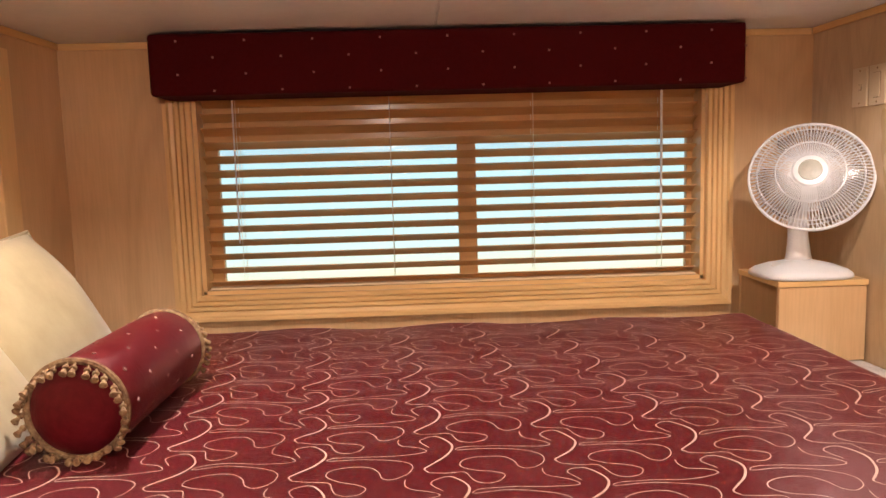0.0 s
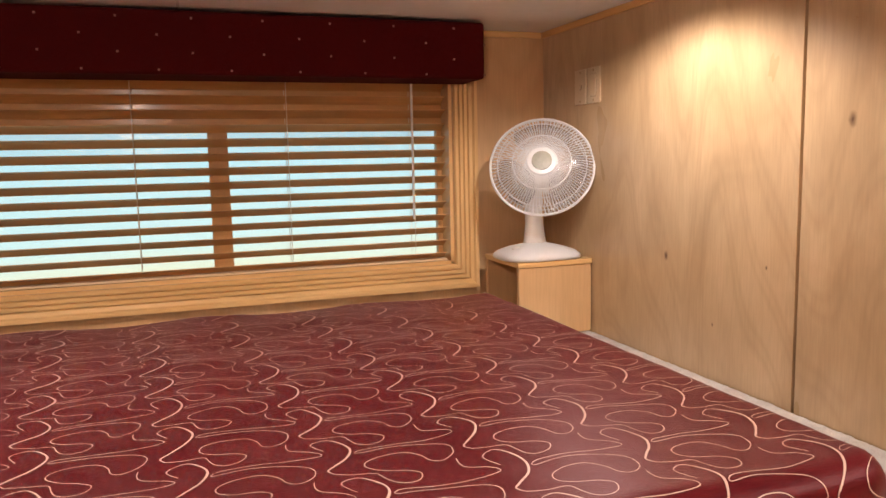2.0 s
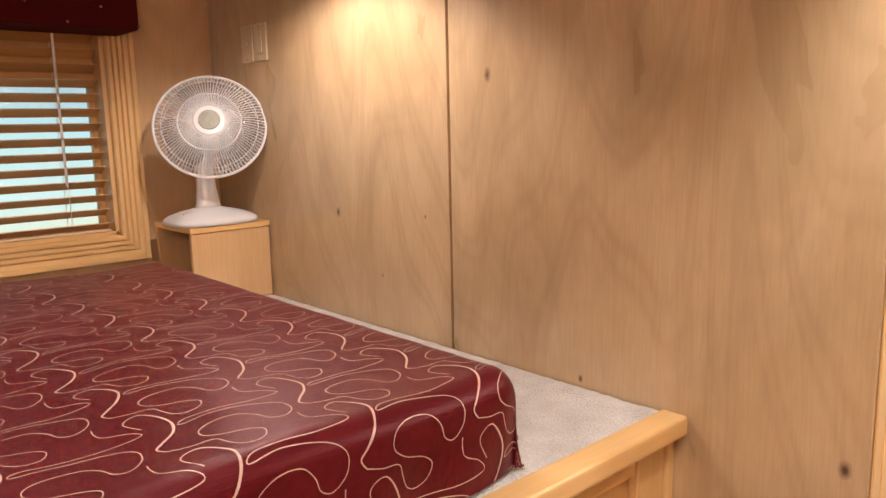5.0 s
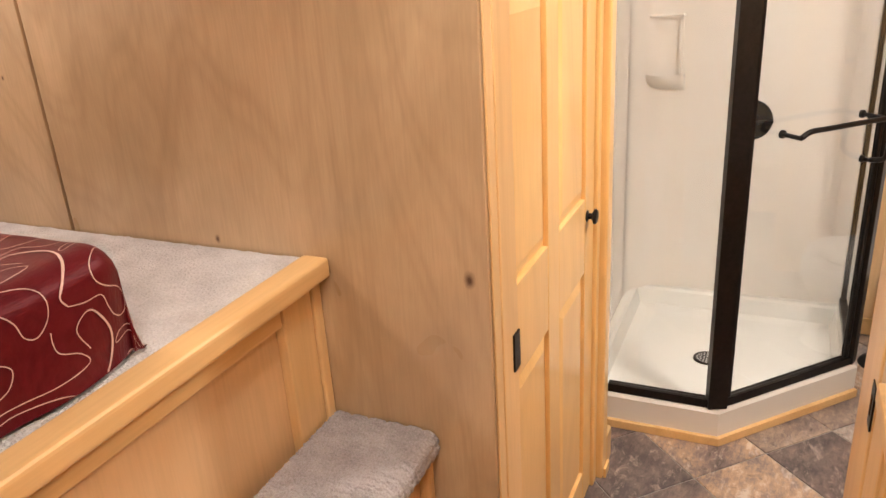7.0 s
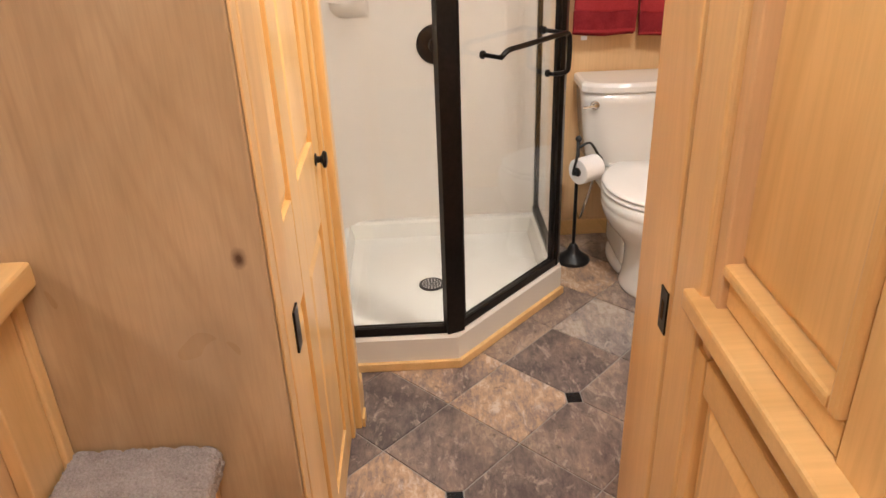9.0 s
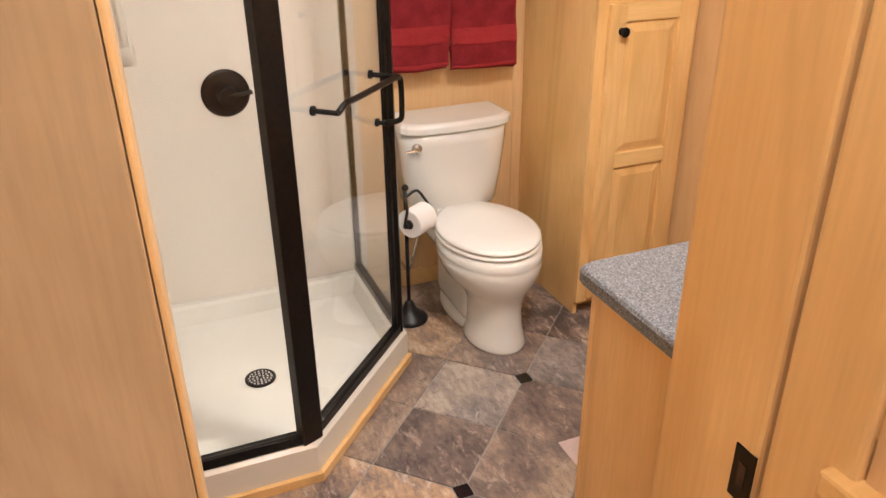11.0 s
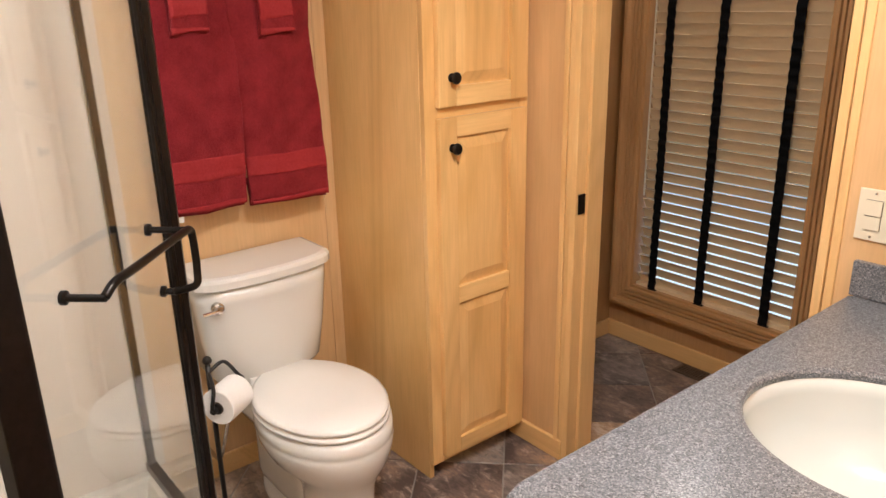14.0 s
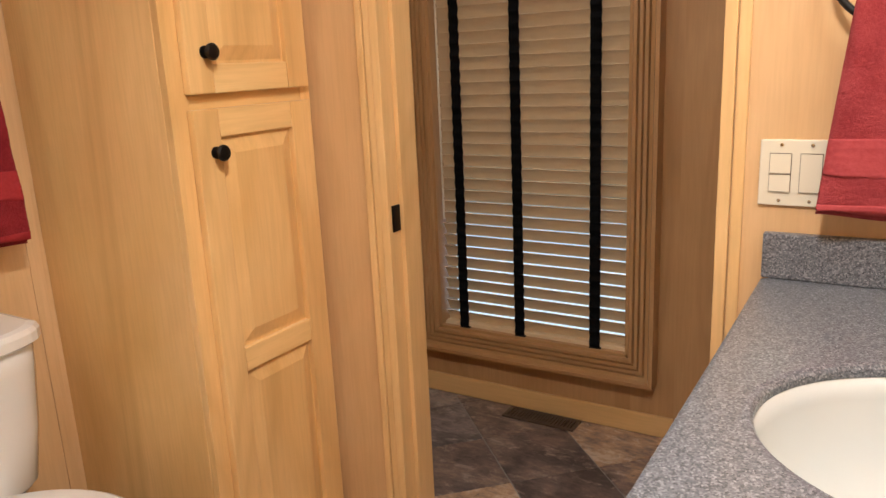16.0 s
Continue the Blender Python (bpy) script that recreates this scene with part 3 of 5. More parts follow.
# Wooden blind: slats half open
blind = thing("window_blind", "brown wooden slat blind, half open, with white cords", "blind")
me = slat_mesh("slat", 1.56, 0.050, radians(-27), M_SLAT)
z = 1.368
while z < 2.0:
    ob = new("slat", me)
    ob.parent, ob.location = blind, (0.5955, YW + 0.035, z)
    z += 0.0437
block("bottom_rail", (-0.184, 1.375, YW + 0.012, YW + 0.058, 1.3525, 1.359), M_SLAT2, blind, 0.003)
block("head_rail", (-0.188, 1.379, YW + 0.005, YW + 0.065, 1.992, 2.028), M_SLAT, blind, 0.003)
for x in (-0.075, 0.40, 0.85, 1.262):
    for y in (YW + 0.012, YW + 0.058):
        bm = bmesh.new()
        tube(bm, [(x, y, 1.38), (x, y, 1.99)], 0.0012, 6)
        part("ladder_cord", bm, M_IVORY, blind)
for x in (-0.082, 1.256):
    bm = bmesh.new()
    tube(bm, [(x, YW + 0.006, 1.50), (x, YW + 0.006, 1.99)], 0.003, 6)
    part("lift_cord", bm, M_WHITE, blind, "white pull cord")

# Fabric valance with woven dots
val = thing("valance", "dark maroon fabric valance with small pale dots", "valance")
bm = bmesh.new()
box(bm, -0.264, 1.440, 2.232, YW - 0.001, 1.942, CEIL - 0.008)
soften(bm, 0.012, 3)
part("box", bm, M_VALANCE, val)
dot = bmesh.new()
box(dot, -0.003, 0.003, -0.0012, 0.0006, -0.003, 0.003)
DOT_MAT = mottled("pale_thread_dot", (0.24, 0.12, 0.11), (0.34, 0.20, 0.17), 0.8, 60)
dot_me = finish("dot", dot, DOT_MAT)
for r in range(4):
    for c in range(9):
        ob = new("dot", dot_me)
        ob.parent = val
        ob.location = (-0.183 + 0.190 * c + (0.100 if r % 2 else 0.0), 2.2313, 2.092 - 0.046 * r)
        ob.rotation_euler = (0, radians(8), 0)

# ---- entry window ----
win2 = thing("window_2", "tall entry window with deep fluted maple casing, darkened in colour for shade", "window", kind="structure")
# Casing, jambs and stool: same maple, with the entry's shade in its colour
fluted_frame(win2, W2[0], W2[1], W2[2], W2[3], lambda u, d, z: Vector((u, YE + d, z)), 0.090, M_SHADEDX, M_SHADEDZ, 1.7)
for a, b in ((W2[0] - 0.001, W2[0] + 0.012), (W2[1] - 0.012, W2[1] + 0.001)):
    block("jamb", (a, b, YE - 0.1, YE + 0.03, W2[2], W2[3]), M_SHADEDZ, win2, 0.001)
block("stool", (W2[0], W2[1], YE - 0.1, YE + 0.03, W2[2] - 0.001, W2[2] + 0.012), M_SHADEDX, win2, 0.001)
pane = block("pane", (W2[0] + 0.012, W2[1] - 0.012, YE - 0.09, YE - 0.086, W2[2] + 0.012, W2[3]), M_GLASS, win2, 0)
pane.visible_shadow = False
blind2 = thing("window_blind", "cream slat blind with three black cloth ladder tapes", "blind")
me = slat_mesh("slat", 0.70, 0.050, radians(60), M_SLAT2)
z = 0.318
while z < 1.92:
    ob = new("slat", me)
    ob.parent, ob.location = blind2, (3.4035, YE - 0.012, z)
    z += 0.0425
block("bottom_rail", (3.052, 3.755, YE - 0.035, YE + 0.010, 0.284, 0.300), M_SLAT2, blind2, 0.003)
block("head_rail", (3.051, 3.756, YE - 0.04, YE + 0.012, 1.915, 1.948), M_SLAT2, blind2, 0.003)
for x in (3.155, 3.436, 3.664):
    bm = bmesh.new()
    sheet(bm, lambda u, v: Vector((x - 0.019 + 0.038 * u, YE + 0.022 + 0.003 * math.sin(v * 1.55 / 0.0425 * 2 * math.pi), 0.292 + v * 1.62)), 1, 220)
    bmesh.ops.solidify(bm, geom=bm.faces[:], thickness=0.0015)
    part("ladder_tape", bm, M_TAPE, blind2, "black cloth tape")
    block("tape_end", (x - 0.021, x + 0.021, YE + 0.008, YE + 0.026, 0.262, 0.290), M_TAPE, blind2, 0.004)
bm = bmesh.new()
tube(bm, [(3.735, YE + 0.022, 0.70), (3.735, YE + 0.022, 1.90)], 0.0035, 8)
part("wand", bm, M_IVORY, blind2, "ivory tilt wand")

# ---- doorway between bedroom and bathroom ----
door1 = thing("door_1", "maple doorway lining with pocket door slots and black latch plates", "doorway", kind="structure")
block("jamb_face", (XR + 0.008, XR + 0.038, 0.3565, 0.3605, 0, 1.99), M_TRIMZ, door1, 0.005)
block("jamb_edge", (XR + 0.043, 1.858, 0.356, 0.380, 0, 1.99), M_TRIMZ, door1, 0.004)
block("jamb_return", (1.860, 1.900, 0.382, 0.440, 0, 1.99), M_DOOR, door1, 0.004)
block("jamb_face", (XR - 0.035, 1.80, -0.236, -0.193, 0, 1.99), M_TRIMZ, door1, 0.006)
block("jamb_edge", (1.806, 1.962, -0.236, -0.191, 0, 1.99), M_TRIMZ, door1, 0.006)
block("jamb_bead", (XR - 0.065, XR - 0.037, -0.236, -0.203, 0, 1.99), M_PANEL2, door1, 0.003)
block("latch_plate", (1.826, 1.856, 0.3525, 0.3615, 0.925, 0.997), M_BLACK, door1, 0.001, "black latch plate")
block("latch_plate", (1.808, 1.838, -0.1925, -0.1892, 0.936, 1.008), M_BLACK, door1, 0.001, "black latch plate")
# The slot is a dark slab on the plate, its shade painted
block("latch_slot", (1.818, 1.828, -0.1890, -0.1882, 0.957, 0.988), M_DARK, door1, 0.0)

door2 = thing("door_2", "maple doorway casing to the entry with black latch plate", "doorway", kind="structure")
for a, b, d in ((3.318, 3.340, 0.014), (3.342, 3.360, 0.010), (3.362, 3.380, 0.014)):
    block("casing", (a, b, YS - 0.002 if a > 3.33 else YS - 0.1, YS + d, 0, 2.02), M_TRIMZ, door2, 0.003)
block("jamb", (3.306, 3.3178, YS - 0.1, YS - 0.03, 0, 2.02), M_TRIMZ, door2, 0.002)
block("latch_plate", (3.3135, 3.3178, YS - 0.027, YS + 0.002, 0.880, 0.942), M_BLACK, door2, 0.001, "black latch plate")
for a, b, d in ((2.572, 2.594, 0.012), (2.55, 2.570, 0.008)):
    block("casing", (a, b, YS - 0.002 if a < 2.56 else YS - 0.1, YS + d, 0, 2.02), M_TRIMZ, door2, 0.003)

# ---- closet door ----
closet = thing("closet_door", "golden pine six-panel closet door with black knob, closed", "door")
CX, CY, CZ = 1.905, 0.416, 0.012
framed_door(closet, 0.785, 1.93, 0.1, ((0.11, 0.775), (0.985, 1.535), (1.635, 1.84)), ((0.095, 0.345), (0.435, 0.690)), lambda x, d, z: Vector((CX + x, CY + d, CZ + z)), M_DOOR, M_DOOR)
knob(closet, (2.612, CY, 0.945), (0, -1, 0), M_BLACK, 0.021)
block("casing", (2.693, 2.735, 0.406, 0.440, 0, 1.97), M_DOOR, door1, 0.006)
block("casing", (2.737, 2.799, 0.386, 0.440, 0, 1.97), M_DOOR, door1, 0.008)
block("plinth", (2.745, 2.8005, 0.377, 0.3855, 0, 0.035), M_DOOR, door1, 0.002)
block("casing_head", (1.905, 2.69, 0.406, 0.440, 1.945, 1.99), M_DOOR, door1, 0.003)

# ---- hall panelling ----
pan = thing("hall_cabinet", "honey maple built-in cabinet front with a projecting ledge", "cabinet")
PY = -0.208
hp = lambda x, d, z: Vector((1.773 - x, PY - d, z))
member(pan, "stile", 0.0, 0.056, 0.0, 1.98, hp, M_PANEL2, 0.030, 0.012)
member(pan, "rail", 0.0565, 0.37, 1.069, 1.110, hp, M_CABX, 0.030, 0.006)
member(pan, "stile", 0.371, 0.44, 0.0, 1.98, hp, M_CAB, 0.030, 0.006)
member(pan, "bead", 0.058, 0.075, 1.112, 1.98, hp, M_CAB, 0.024, -0.004, 0.005)
member(pan, "bead", 0.076, 0.352, 1.112, 1.129, hp, M_CABX, 0.024, -0.004, 0.005)
member(pan, "bead", 0.353, 0.370, 1.112, 1.98, hp, M_CAB, 0.024, -0.004, 0.005)
raised_panel(pan, 0.075, 0.353, 1.129, 1.96, hp, M_CAB, "panel", 0.022, 0.004, 0.018)
member(pan, "ledge", 0.044, 0.46, 1.036, 1.066, hp, M_CABX, 0.031, -0.030, 0.005)
member(pan, "door_stile", 0.048, 0.103, 0.10, 0.990, hp, M_CAB, 0.024, -0.010, 0.004)
member(pan, "door_stile", 0.380, 0.425, 0.10, 0.988, hp, M_CAB, 0.024, -0.010, 0.004)
member(pan, "door_rail", 0.1035, 0.3795, 0.935, 0.990, hp, M_CABX, 0.024, -0.009, 0.004)
member(pan, "door_rail", 0.1035, 0.3795, 0.10, 0.16, hp, M_CABX, 0.024, -0.009, 0.004)
raised_panel(pan, 0.1035, 0.3795, 0.16, 0.935, lambda x, d, z: hp(x, d - 0.010, z), M_CAB)
hall_side = block("hall_cabinet_side", (0.9, 1.30, -0.2415, -0.227, 0, 1.98), M_PANEL2, None, 0.002)
tagged(hall_side, "plain maple cabinet side panel in the hall", "panel", kind="structure")

# ---- bed platform, rail and steps ----
plat = thing("bed_platform", "raised maple bed platform with a top rail and carpeted deck", "bed platform")
block("deck", (XL + 0.001, XR - 0.001, 0.715, YW - 0.001, 1.03, 1.125), M_PANEL2, plat, 0)
block("front_board", (XL + 0.001, XR - 0.001, 0.7025, 0.711, 0.0, 1.1115), M_WALLB, plat, 0)
block("top_rail", (XL + 0.002, XR - 0.001, 0.650, 0.703, 1.112, 1.149), M_TRIMX, plat, 0.008, "rounded maple top rail", 3)
for a, b in ((1.630, 1.710), (0.45, 0.53), (XL + 0.01, XL + 0.09)):
    block("stile", (a, b, 0.681, 0.702, 0.0, 1.1075), M_TRIMZ, plat, 0.003)
block("rail", (XL + 0.091, 0.449, 0.685, 0.702, 1.030, 1.1075), M_TRIMX, plat, 0.003)
block("rail", (0.531, 1.629, 0.685, 0.702, 1.062, 1.1075), M_TRIMX, plat, 0.003)
block("end_bead", (1.712, 1.735, 0.675, 0.702, 0.0, 1.1075), M_TRIMZ, plat, 0.005)
bm = bmesh.new()
sheet(bm, lambda u, v: Vector((XL + 0.01 + u * (XR - XL - 0.014), 0.7035 + v * (YW - 0.7065), 1.142 + 0.0022 * noise.noise(Vector((u * 190, v * 140, 0))) + 0.0025 * noise.noise(Vector((u * 60, v * 40, 3))))), 220, 150)
part("carpet", bm, M_CARPET, plat, "grey looped carpet", True)

steps = thing("bed_step", "step up to the bed with grey waffle carpet tread", "step")
block("riser_box", (1.06, XR - 0.002, 0.505, 0.680, 0.0, 0.790), M_PANEL2, steps, 0.003)


def tread(u, v):
    x = 1.06 + u * (XR - 0.004 - 1.06)
    s = v * 0.310
    r = 0.022
    if s < 0.183:
        y, z, nrm = 0.676 - s, 0.832, Vector((0, 0, 1))
    elif s < 0.183 + r * math.pi:
        a = (s - 0.183) / r
        y, z, nrm = 0.493 - r * math.sin(a), 0.832 - r * (1 - math.cos(a)), Vector((0, -math.sin(a), math.cos(a)))
    else:
        y, z, nrm = 0.493 + (s - 0.183 - r * math.pi), 0.832 - 2 * r, Vector((0, 0, -1))
    wob = 0.25 * noise.noise(Vector((x * 25, s * 25, 0)))
    k = 0.0085 * (abs(math.sin(s * math.pi / 0.036 + wob)) ** 0.7 * abs(math.sin(x * math.pi / 0.021 + 1.5 * wob))) ** 0.4
    k += 0.0014 * math.sin(x * 2 * math.pi / 0.0085 + 3 * wob) + 0.0016 * noise.noise(Vector((x * 170, s * 170, 5)))
    return Vector((x, y, z)) + nrm * k


bm = bmesh.new()
sheet(bm, tread, 330, 150)
part("tread_carpet", bm, M_CARPET2, steps, "grey waffle-loop carpet", True)
block("tread_board", (1.06, XR - 0.003, 0.495, 0.680, 0.7925, 0.825), M_PANEL2, steps, 0.002)
block("end_trim", (1.715, 1.734, 0.481, 0.504, 0.0, 0.790), M_TRIMZ, steps, 0.004)

# ---- mattress and spread ----
TOP, EX, FY, BY, RAD = 1.305, 1.382, 0.716, 2.06, 0.038
mat_ob = thing("mattress", "mattress under the burgundy spread", "mattress")
block("core", (XL + 0.02, EX - 0.03, FY + 0.06, BY - 0.03, 1.148, TOP - 0.012), M_BEIGE, mat_ob, 0.04, "", 4)


def bend(s, edge, sign, fall, lean=0.0):
    """Distance s past the start of a rounded edge -> (along, drop)."""
    if s <= 0:
        return edge - sign * RAD + sign * s, 0.0
    if s < RAD * math.pi / 2:
        return edge - sign * RAD + sign * RAD * math.sin(s / RAD), RAD * (1 - math.cos(s / RAD))
    d = s - RAD * math.pi / 2
    return edge + lean * min(d, fall), RAD + min(d, fall)


def spread(u, v, lift=0.0):
    """The cover's surface: u along the bed, v across it, in metres of cloth."""
    x, dx = bend(u - (EX - RAD), EX, 1, 0.118, 0.05)
    if v < (FY + BY) / 2:
        y, dy = bend((FY + RAD) - v, FY, -1, 0.118, 0.0)
    else:
        y, dy = bend(v - (BY - RAD), BY, 1, 0.118)
    drop = max(dx, dy) + 0.35 * min(dx, dy)
    px, py = x - (EX - 0.05), (FY + 0.05) - y
    if px > 0 and py > 0:
        k = 0.35 + 0.65 * max(px, py) / math.hypot(px, py)
        x, y = EX - 0.05 + px * k, FY + 0.05 - py * k
    wave = 0.0035 * noise.noise(Vector((u * 5, v * 5, 1))) + 0.0018 * noise.noise(Vector((u * 16, v * 13, 4))) + 0.003 * math.sin(u * 14.5 + 0.6 * math.sin(v * 5))
    hang = max(0.0, dx - RAD) * 0.10 * math.sin(v * 34 + 2 * noise.noise(Vector((v * 5, 0, 0))))
    hang2 = max(0.0, dy - RAD) * 0.05 * math.sin(u * 31 + 2 * noise.noise(Vector((u * 5, 3, 0))))
    out_x = lift if dx > RAD * 0.7 else lift * dx / RAD
    out_y = lift if dy > RAD * 0.7 else lift * dy / RAD
    top = lift * max(0.0, 1 - max(dx, dy) / RAD)
    z = max(TOP + wave - drop + top, 1.150)
    return Vector((x + hang + out_x, y - (hang2 + out_y) * (1 if v < 1.3 else -1), z))


U0, U1, V0, V1 = XL + 0.01, EX - RAD + RAD * 1.5708 + 0.118, FY + RAD - RAD * 1.5708 - 0.118, BY - RAD + RAD * 1.5708 + 0.118
cover = thing("bedspread", "burgundy satin bedspread with cream swirl embroidery", "bedspread")
bm = bmesh.new()
sheet(bm, lambda a, b: spread(U0 + a * (U1 - U0), V0 + b * (V1 - V0)), 240, 220)
part("cloth", bm, M_SATIN, cover, "", True)


def smooth_line(pts, n=5):
    """Points along a curve that passes through pts."""
    out = []
    for i in range(len(pts) - 1):
        p0, p1, p2, p3 = (Vector(pts[max(0, min(len(pts) - 1, i + k))]) for k in (-1, 0, 1, 2))
        for j in range(n):
            t = j / n
            out.append(((p1 * 2) + (p2 - p0) * t + (p0 * 2 - p1 * 5 + p2 * 4 - p3) * t * t + (p1 * 3 - p0 - p2 * 3 + p3) * t ** 3) * 0.5)
    return out + [Vector(pts[-1])]


def stitch(bm, pts, widths):
    """A flat line of thread laid on the cover."""
    last = None
    for i, p in enumerate(pts):
        d = pts[min(i + 1, len(pts) - 1)] - pts[max(i - 1, 0)]
        n = Vector((-d.y, d.x)).normalized() * widths[i] * 0.5
        a, b = p - n, p + n
        if not (U0 < a.x < U1 and V0 < a.y < V1 and U0 < b.x < U1 and V0 < b.y < V1):
            last = None
            continue
        row = [bm.verts.new(spread(q.x, q.y, 0.0016)) for q in (a, b)]
        if last:
            bm.faces.new((last[0], row[0], row[1], last[1]))
        last = row


# One repeat of the swirl: a hooked heavy stroke, then two thin loops beside it
STROKE = [(-.029, .008), (-.040, .033), (-.030, .046), (-.015, .047), (-.001, .025), (.002, .003), (-.008, -.024), (-.026, -.046), (-.035, -.058), (-.029, -.070)]
LOOPS = [(-.029, -.070), (-.009, -.075), (.014, -.077), (.020, -.094), (.026, -.108), (.039, -.115), (.056, -.109), (.063, -.092), (.050, -.080), (.026, -.072), (.010, -.058), (.013, -.041), (.033, -.030), (.061, -.031), (.076, -.047), (.082, -.066), (.096, -.072), (.113, -.056), (.115, -.031), (.094, -.014), (.045, -.004), (.007, -.008), (.016, .003), (.053, .004), (.091, .001), (.131, .006), (.124, .022), (.102, .034), (.097, .047), (.098, .060)]
PITCH_U, PITCH_V = 0.191, 0.146
rng = random.Random(7)
stroke, loops = smooth_line(STROKE), smooth_line(LOOPS)
for i in range(-10, 3):
    for j in range(-5, 9):
        bm = bmesh.new()
        origin = Vector((1.097 + PITCH_U * i - 0.014 * j, 1.040 + PITCH_V * j + 0.014 * i))
        for line, heavy in ((stroke, True), (loops, False)):
            pts, widths = [], []
            for k, q in enumerate(line):
                g = origin + Vector((q.x * 1.15, q.y * 1.09))
                wob = Vector((noise.noise(Vector((g.x * 11, g.y * 11, 2))), noise.noise(Vector((g.x * 11, g.y * 11, 7)))))
                pts.append(g + wob * 0.005)
                t = k / (len(line) - 1)
                widths.append((0.0014 + 0.0021 * max(0.0, math.sin(math.pi * (t - 0.25) / 0.75)) if heavy else 0.0014) * (1 + 0.25 * noise.noise(Vector((g.x * 60, g.y * 60, 1)))))
            stitch(bm, pts, widths)
        if bm.faces:
            part("embroidery", bm, M_THREAD, cover, "cream swirling embroidery lines")


def pillow(name, centre, size, turn, mat, label, piping=None):
    ob = thing(name, label, "pillow")
    m = pose(*centre, *turn)
    bm = bmesh.new()

    def shape(u, v):
        a, b = (u - 0.5) * 2, (v - 0.5) * 2
        puff = max(0.0, (1 - abs(a) ** 2.6) * (1 - abs(b) ** 2.6)) ** 0.55
        pinch = 1 - 0.10 * (1 - abs(b) ** 2) * abs(a) ** 4
        pinch2 = 1 - 0.10 * (1 - abs(a) ** 2) * abs(b) ** 4
        return a * size[0] / 2 * pinch, b * size[1] / 2 * pinch2, puff * size[2] / 2
    for side in (1, -1):
        def side_of(u, v):
            x, y, h = shape(u, v)
            return m @ Vector((x, y, side * (h + 0.006 * noise.noise(Vector((u * 4, v * 4, side)))) ))
        sheet(bm, side_of, 34, 34)
    bmesh.ops.remove_doubles(bm, verts=bm.verts[:], dist=0.0008)
    part("cushion", bm, mat, ob, "", True)
    if piping:
        edge = []
        for k in range(120):
            t = k / 30
            e = t % 1
            u, v = ((e, 0), (1, e), (1 - e, 1), (0, 1 - e))[int(t) % 4]
            x, y, h = shape(u, v)
            edge.append(m @ Vector((x, y, 0)))
        bm = bmesh.new()
        tube(bm, edge, 0.005, 8, True)
        part("piping", bm, piping, ob)
    return ob


pillow("pillow", (-0.34, 1.46, 1.432), (0.40, 0.80, 0.20), (0, 57, 0), M_BEIGE, "beige moire pillow with corded edge leaning on the wall", M_BEIGE)
pillow("pillow", (-0.49, 1.44, 1.49), (0.48, 0.66, 0.12), (0, 76, 0), M_SATIN, "burgundy pillow standing behind the beige ones", None)
pillow("pillow", (-0.25, 1.10, 1.415), (0.34, 0.60, 0.15), (0, 55, 8), M_BEIGE, "beige pillow with a folded flap behind the bolster", M_BEIGE)

bol = thing("bolster_pillow", "burgundy satin bolster pillow with tan tassel fringe ends", "bolster pillow")
A, B, BR = Vector((-0.052, 1.172, 1.382)), Vector((-0.042, 1.555, 1.382)), 0.076
ax = (B - A).normalized()
L = (B - A).length
bm = bmesh.new()
lathe(bm, [(0.01, -0.006), (BR * 0.55, -0.004), (BR * 0.9, 0.0), (BR, 0.012), (BR * 1.02, L * 0.3), (BR * 1.02, L * 0.7), (BR, L - 0.012), (BR * 0.9, L), (0.01, L + 0.004)], A, ax, 40)
part("roll", bm, M_SATIN, bol, "", True)
side = ax.cross(Vector((0, 0, 1))).normalized()
upv = side.cross(ax)
for i in range(5):
    for j in range(9):
        t = 2 * math.pi * (j + 0.5 * (i % 2)) / 9
        out = math.cos(t) * side + math.sin(t) * upv
        c = A + ax * (0.045 + 0.066 * i) + out * BR * 1.021
        w = out.cross(ax) * 0.0036
        h = ax * 0.0036
        bm = bmesh.new()
        loft(bm, [[c + w + out * o, c + h + out * o, c - w + out * o, c - h + out * o] for o in (-0.002, 0.0008)])
        part("dot", bm, DOT_MAT, bol)
for end, sgn in ((A, -1), (B, 1)):
    bm = bmesh.new()
    tube(bm, [end + BR * 1.0 * (math.cos(t) * side + math.sin(t) * upv) - ax * sgn * 0.004 for t in [2 * math.pi * k / 48 for k in range(48)]], 0.0055, 8, True)
    part("braid", bm, M_TASSEL, bol, "tan braid")
    for k in range(30):
        t = 2 * math.pi * k / 30 + rng.uniform(-0.06, 0.06)
        p = end + BR * 0.98 * (math.cos(t) * side + math.sin(t) * upv) + ax * sgn * 0.004
        d = (Vector((0, 0, -1)) * (0.6 if math.sin(t) > -0.6 else 0.1) + ax * sgn * 0.9 + 0.35 * (math.cos(t) * side)).normalized()
        if p.z - 0.03 < TOP:
            d.z = 0.15
            d.normalize()
        bm = bmesh.new()
        lathe(bm, [(0.0015, 0), (0.002, 0.004), (0.0052, 0.007), (0.0052, 0.0105), (0.003, 0.0125), (0.0064, 0.022), (0.004, 0.0235)], p, d, 8)
        part("tassel", bm, M_TASSEL, bol)

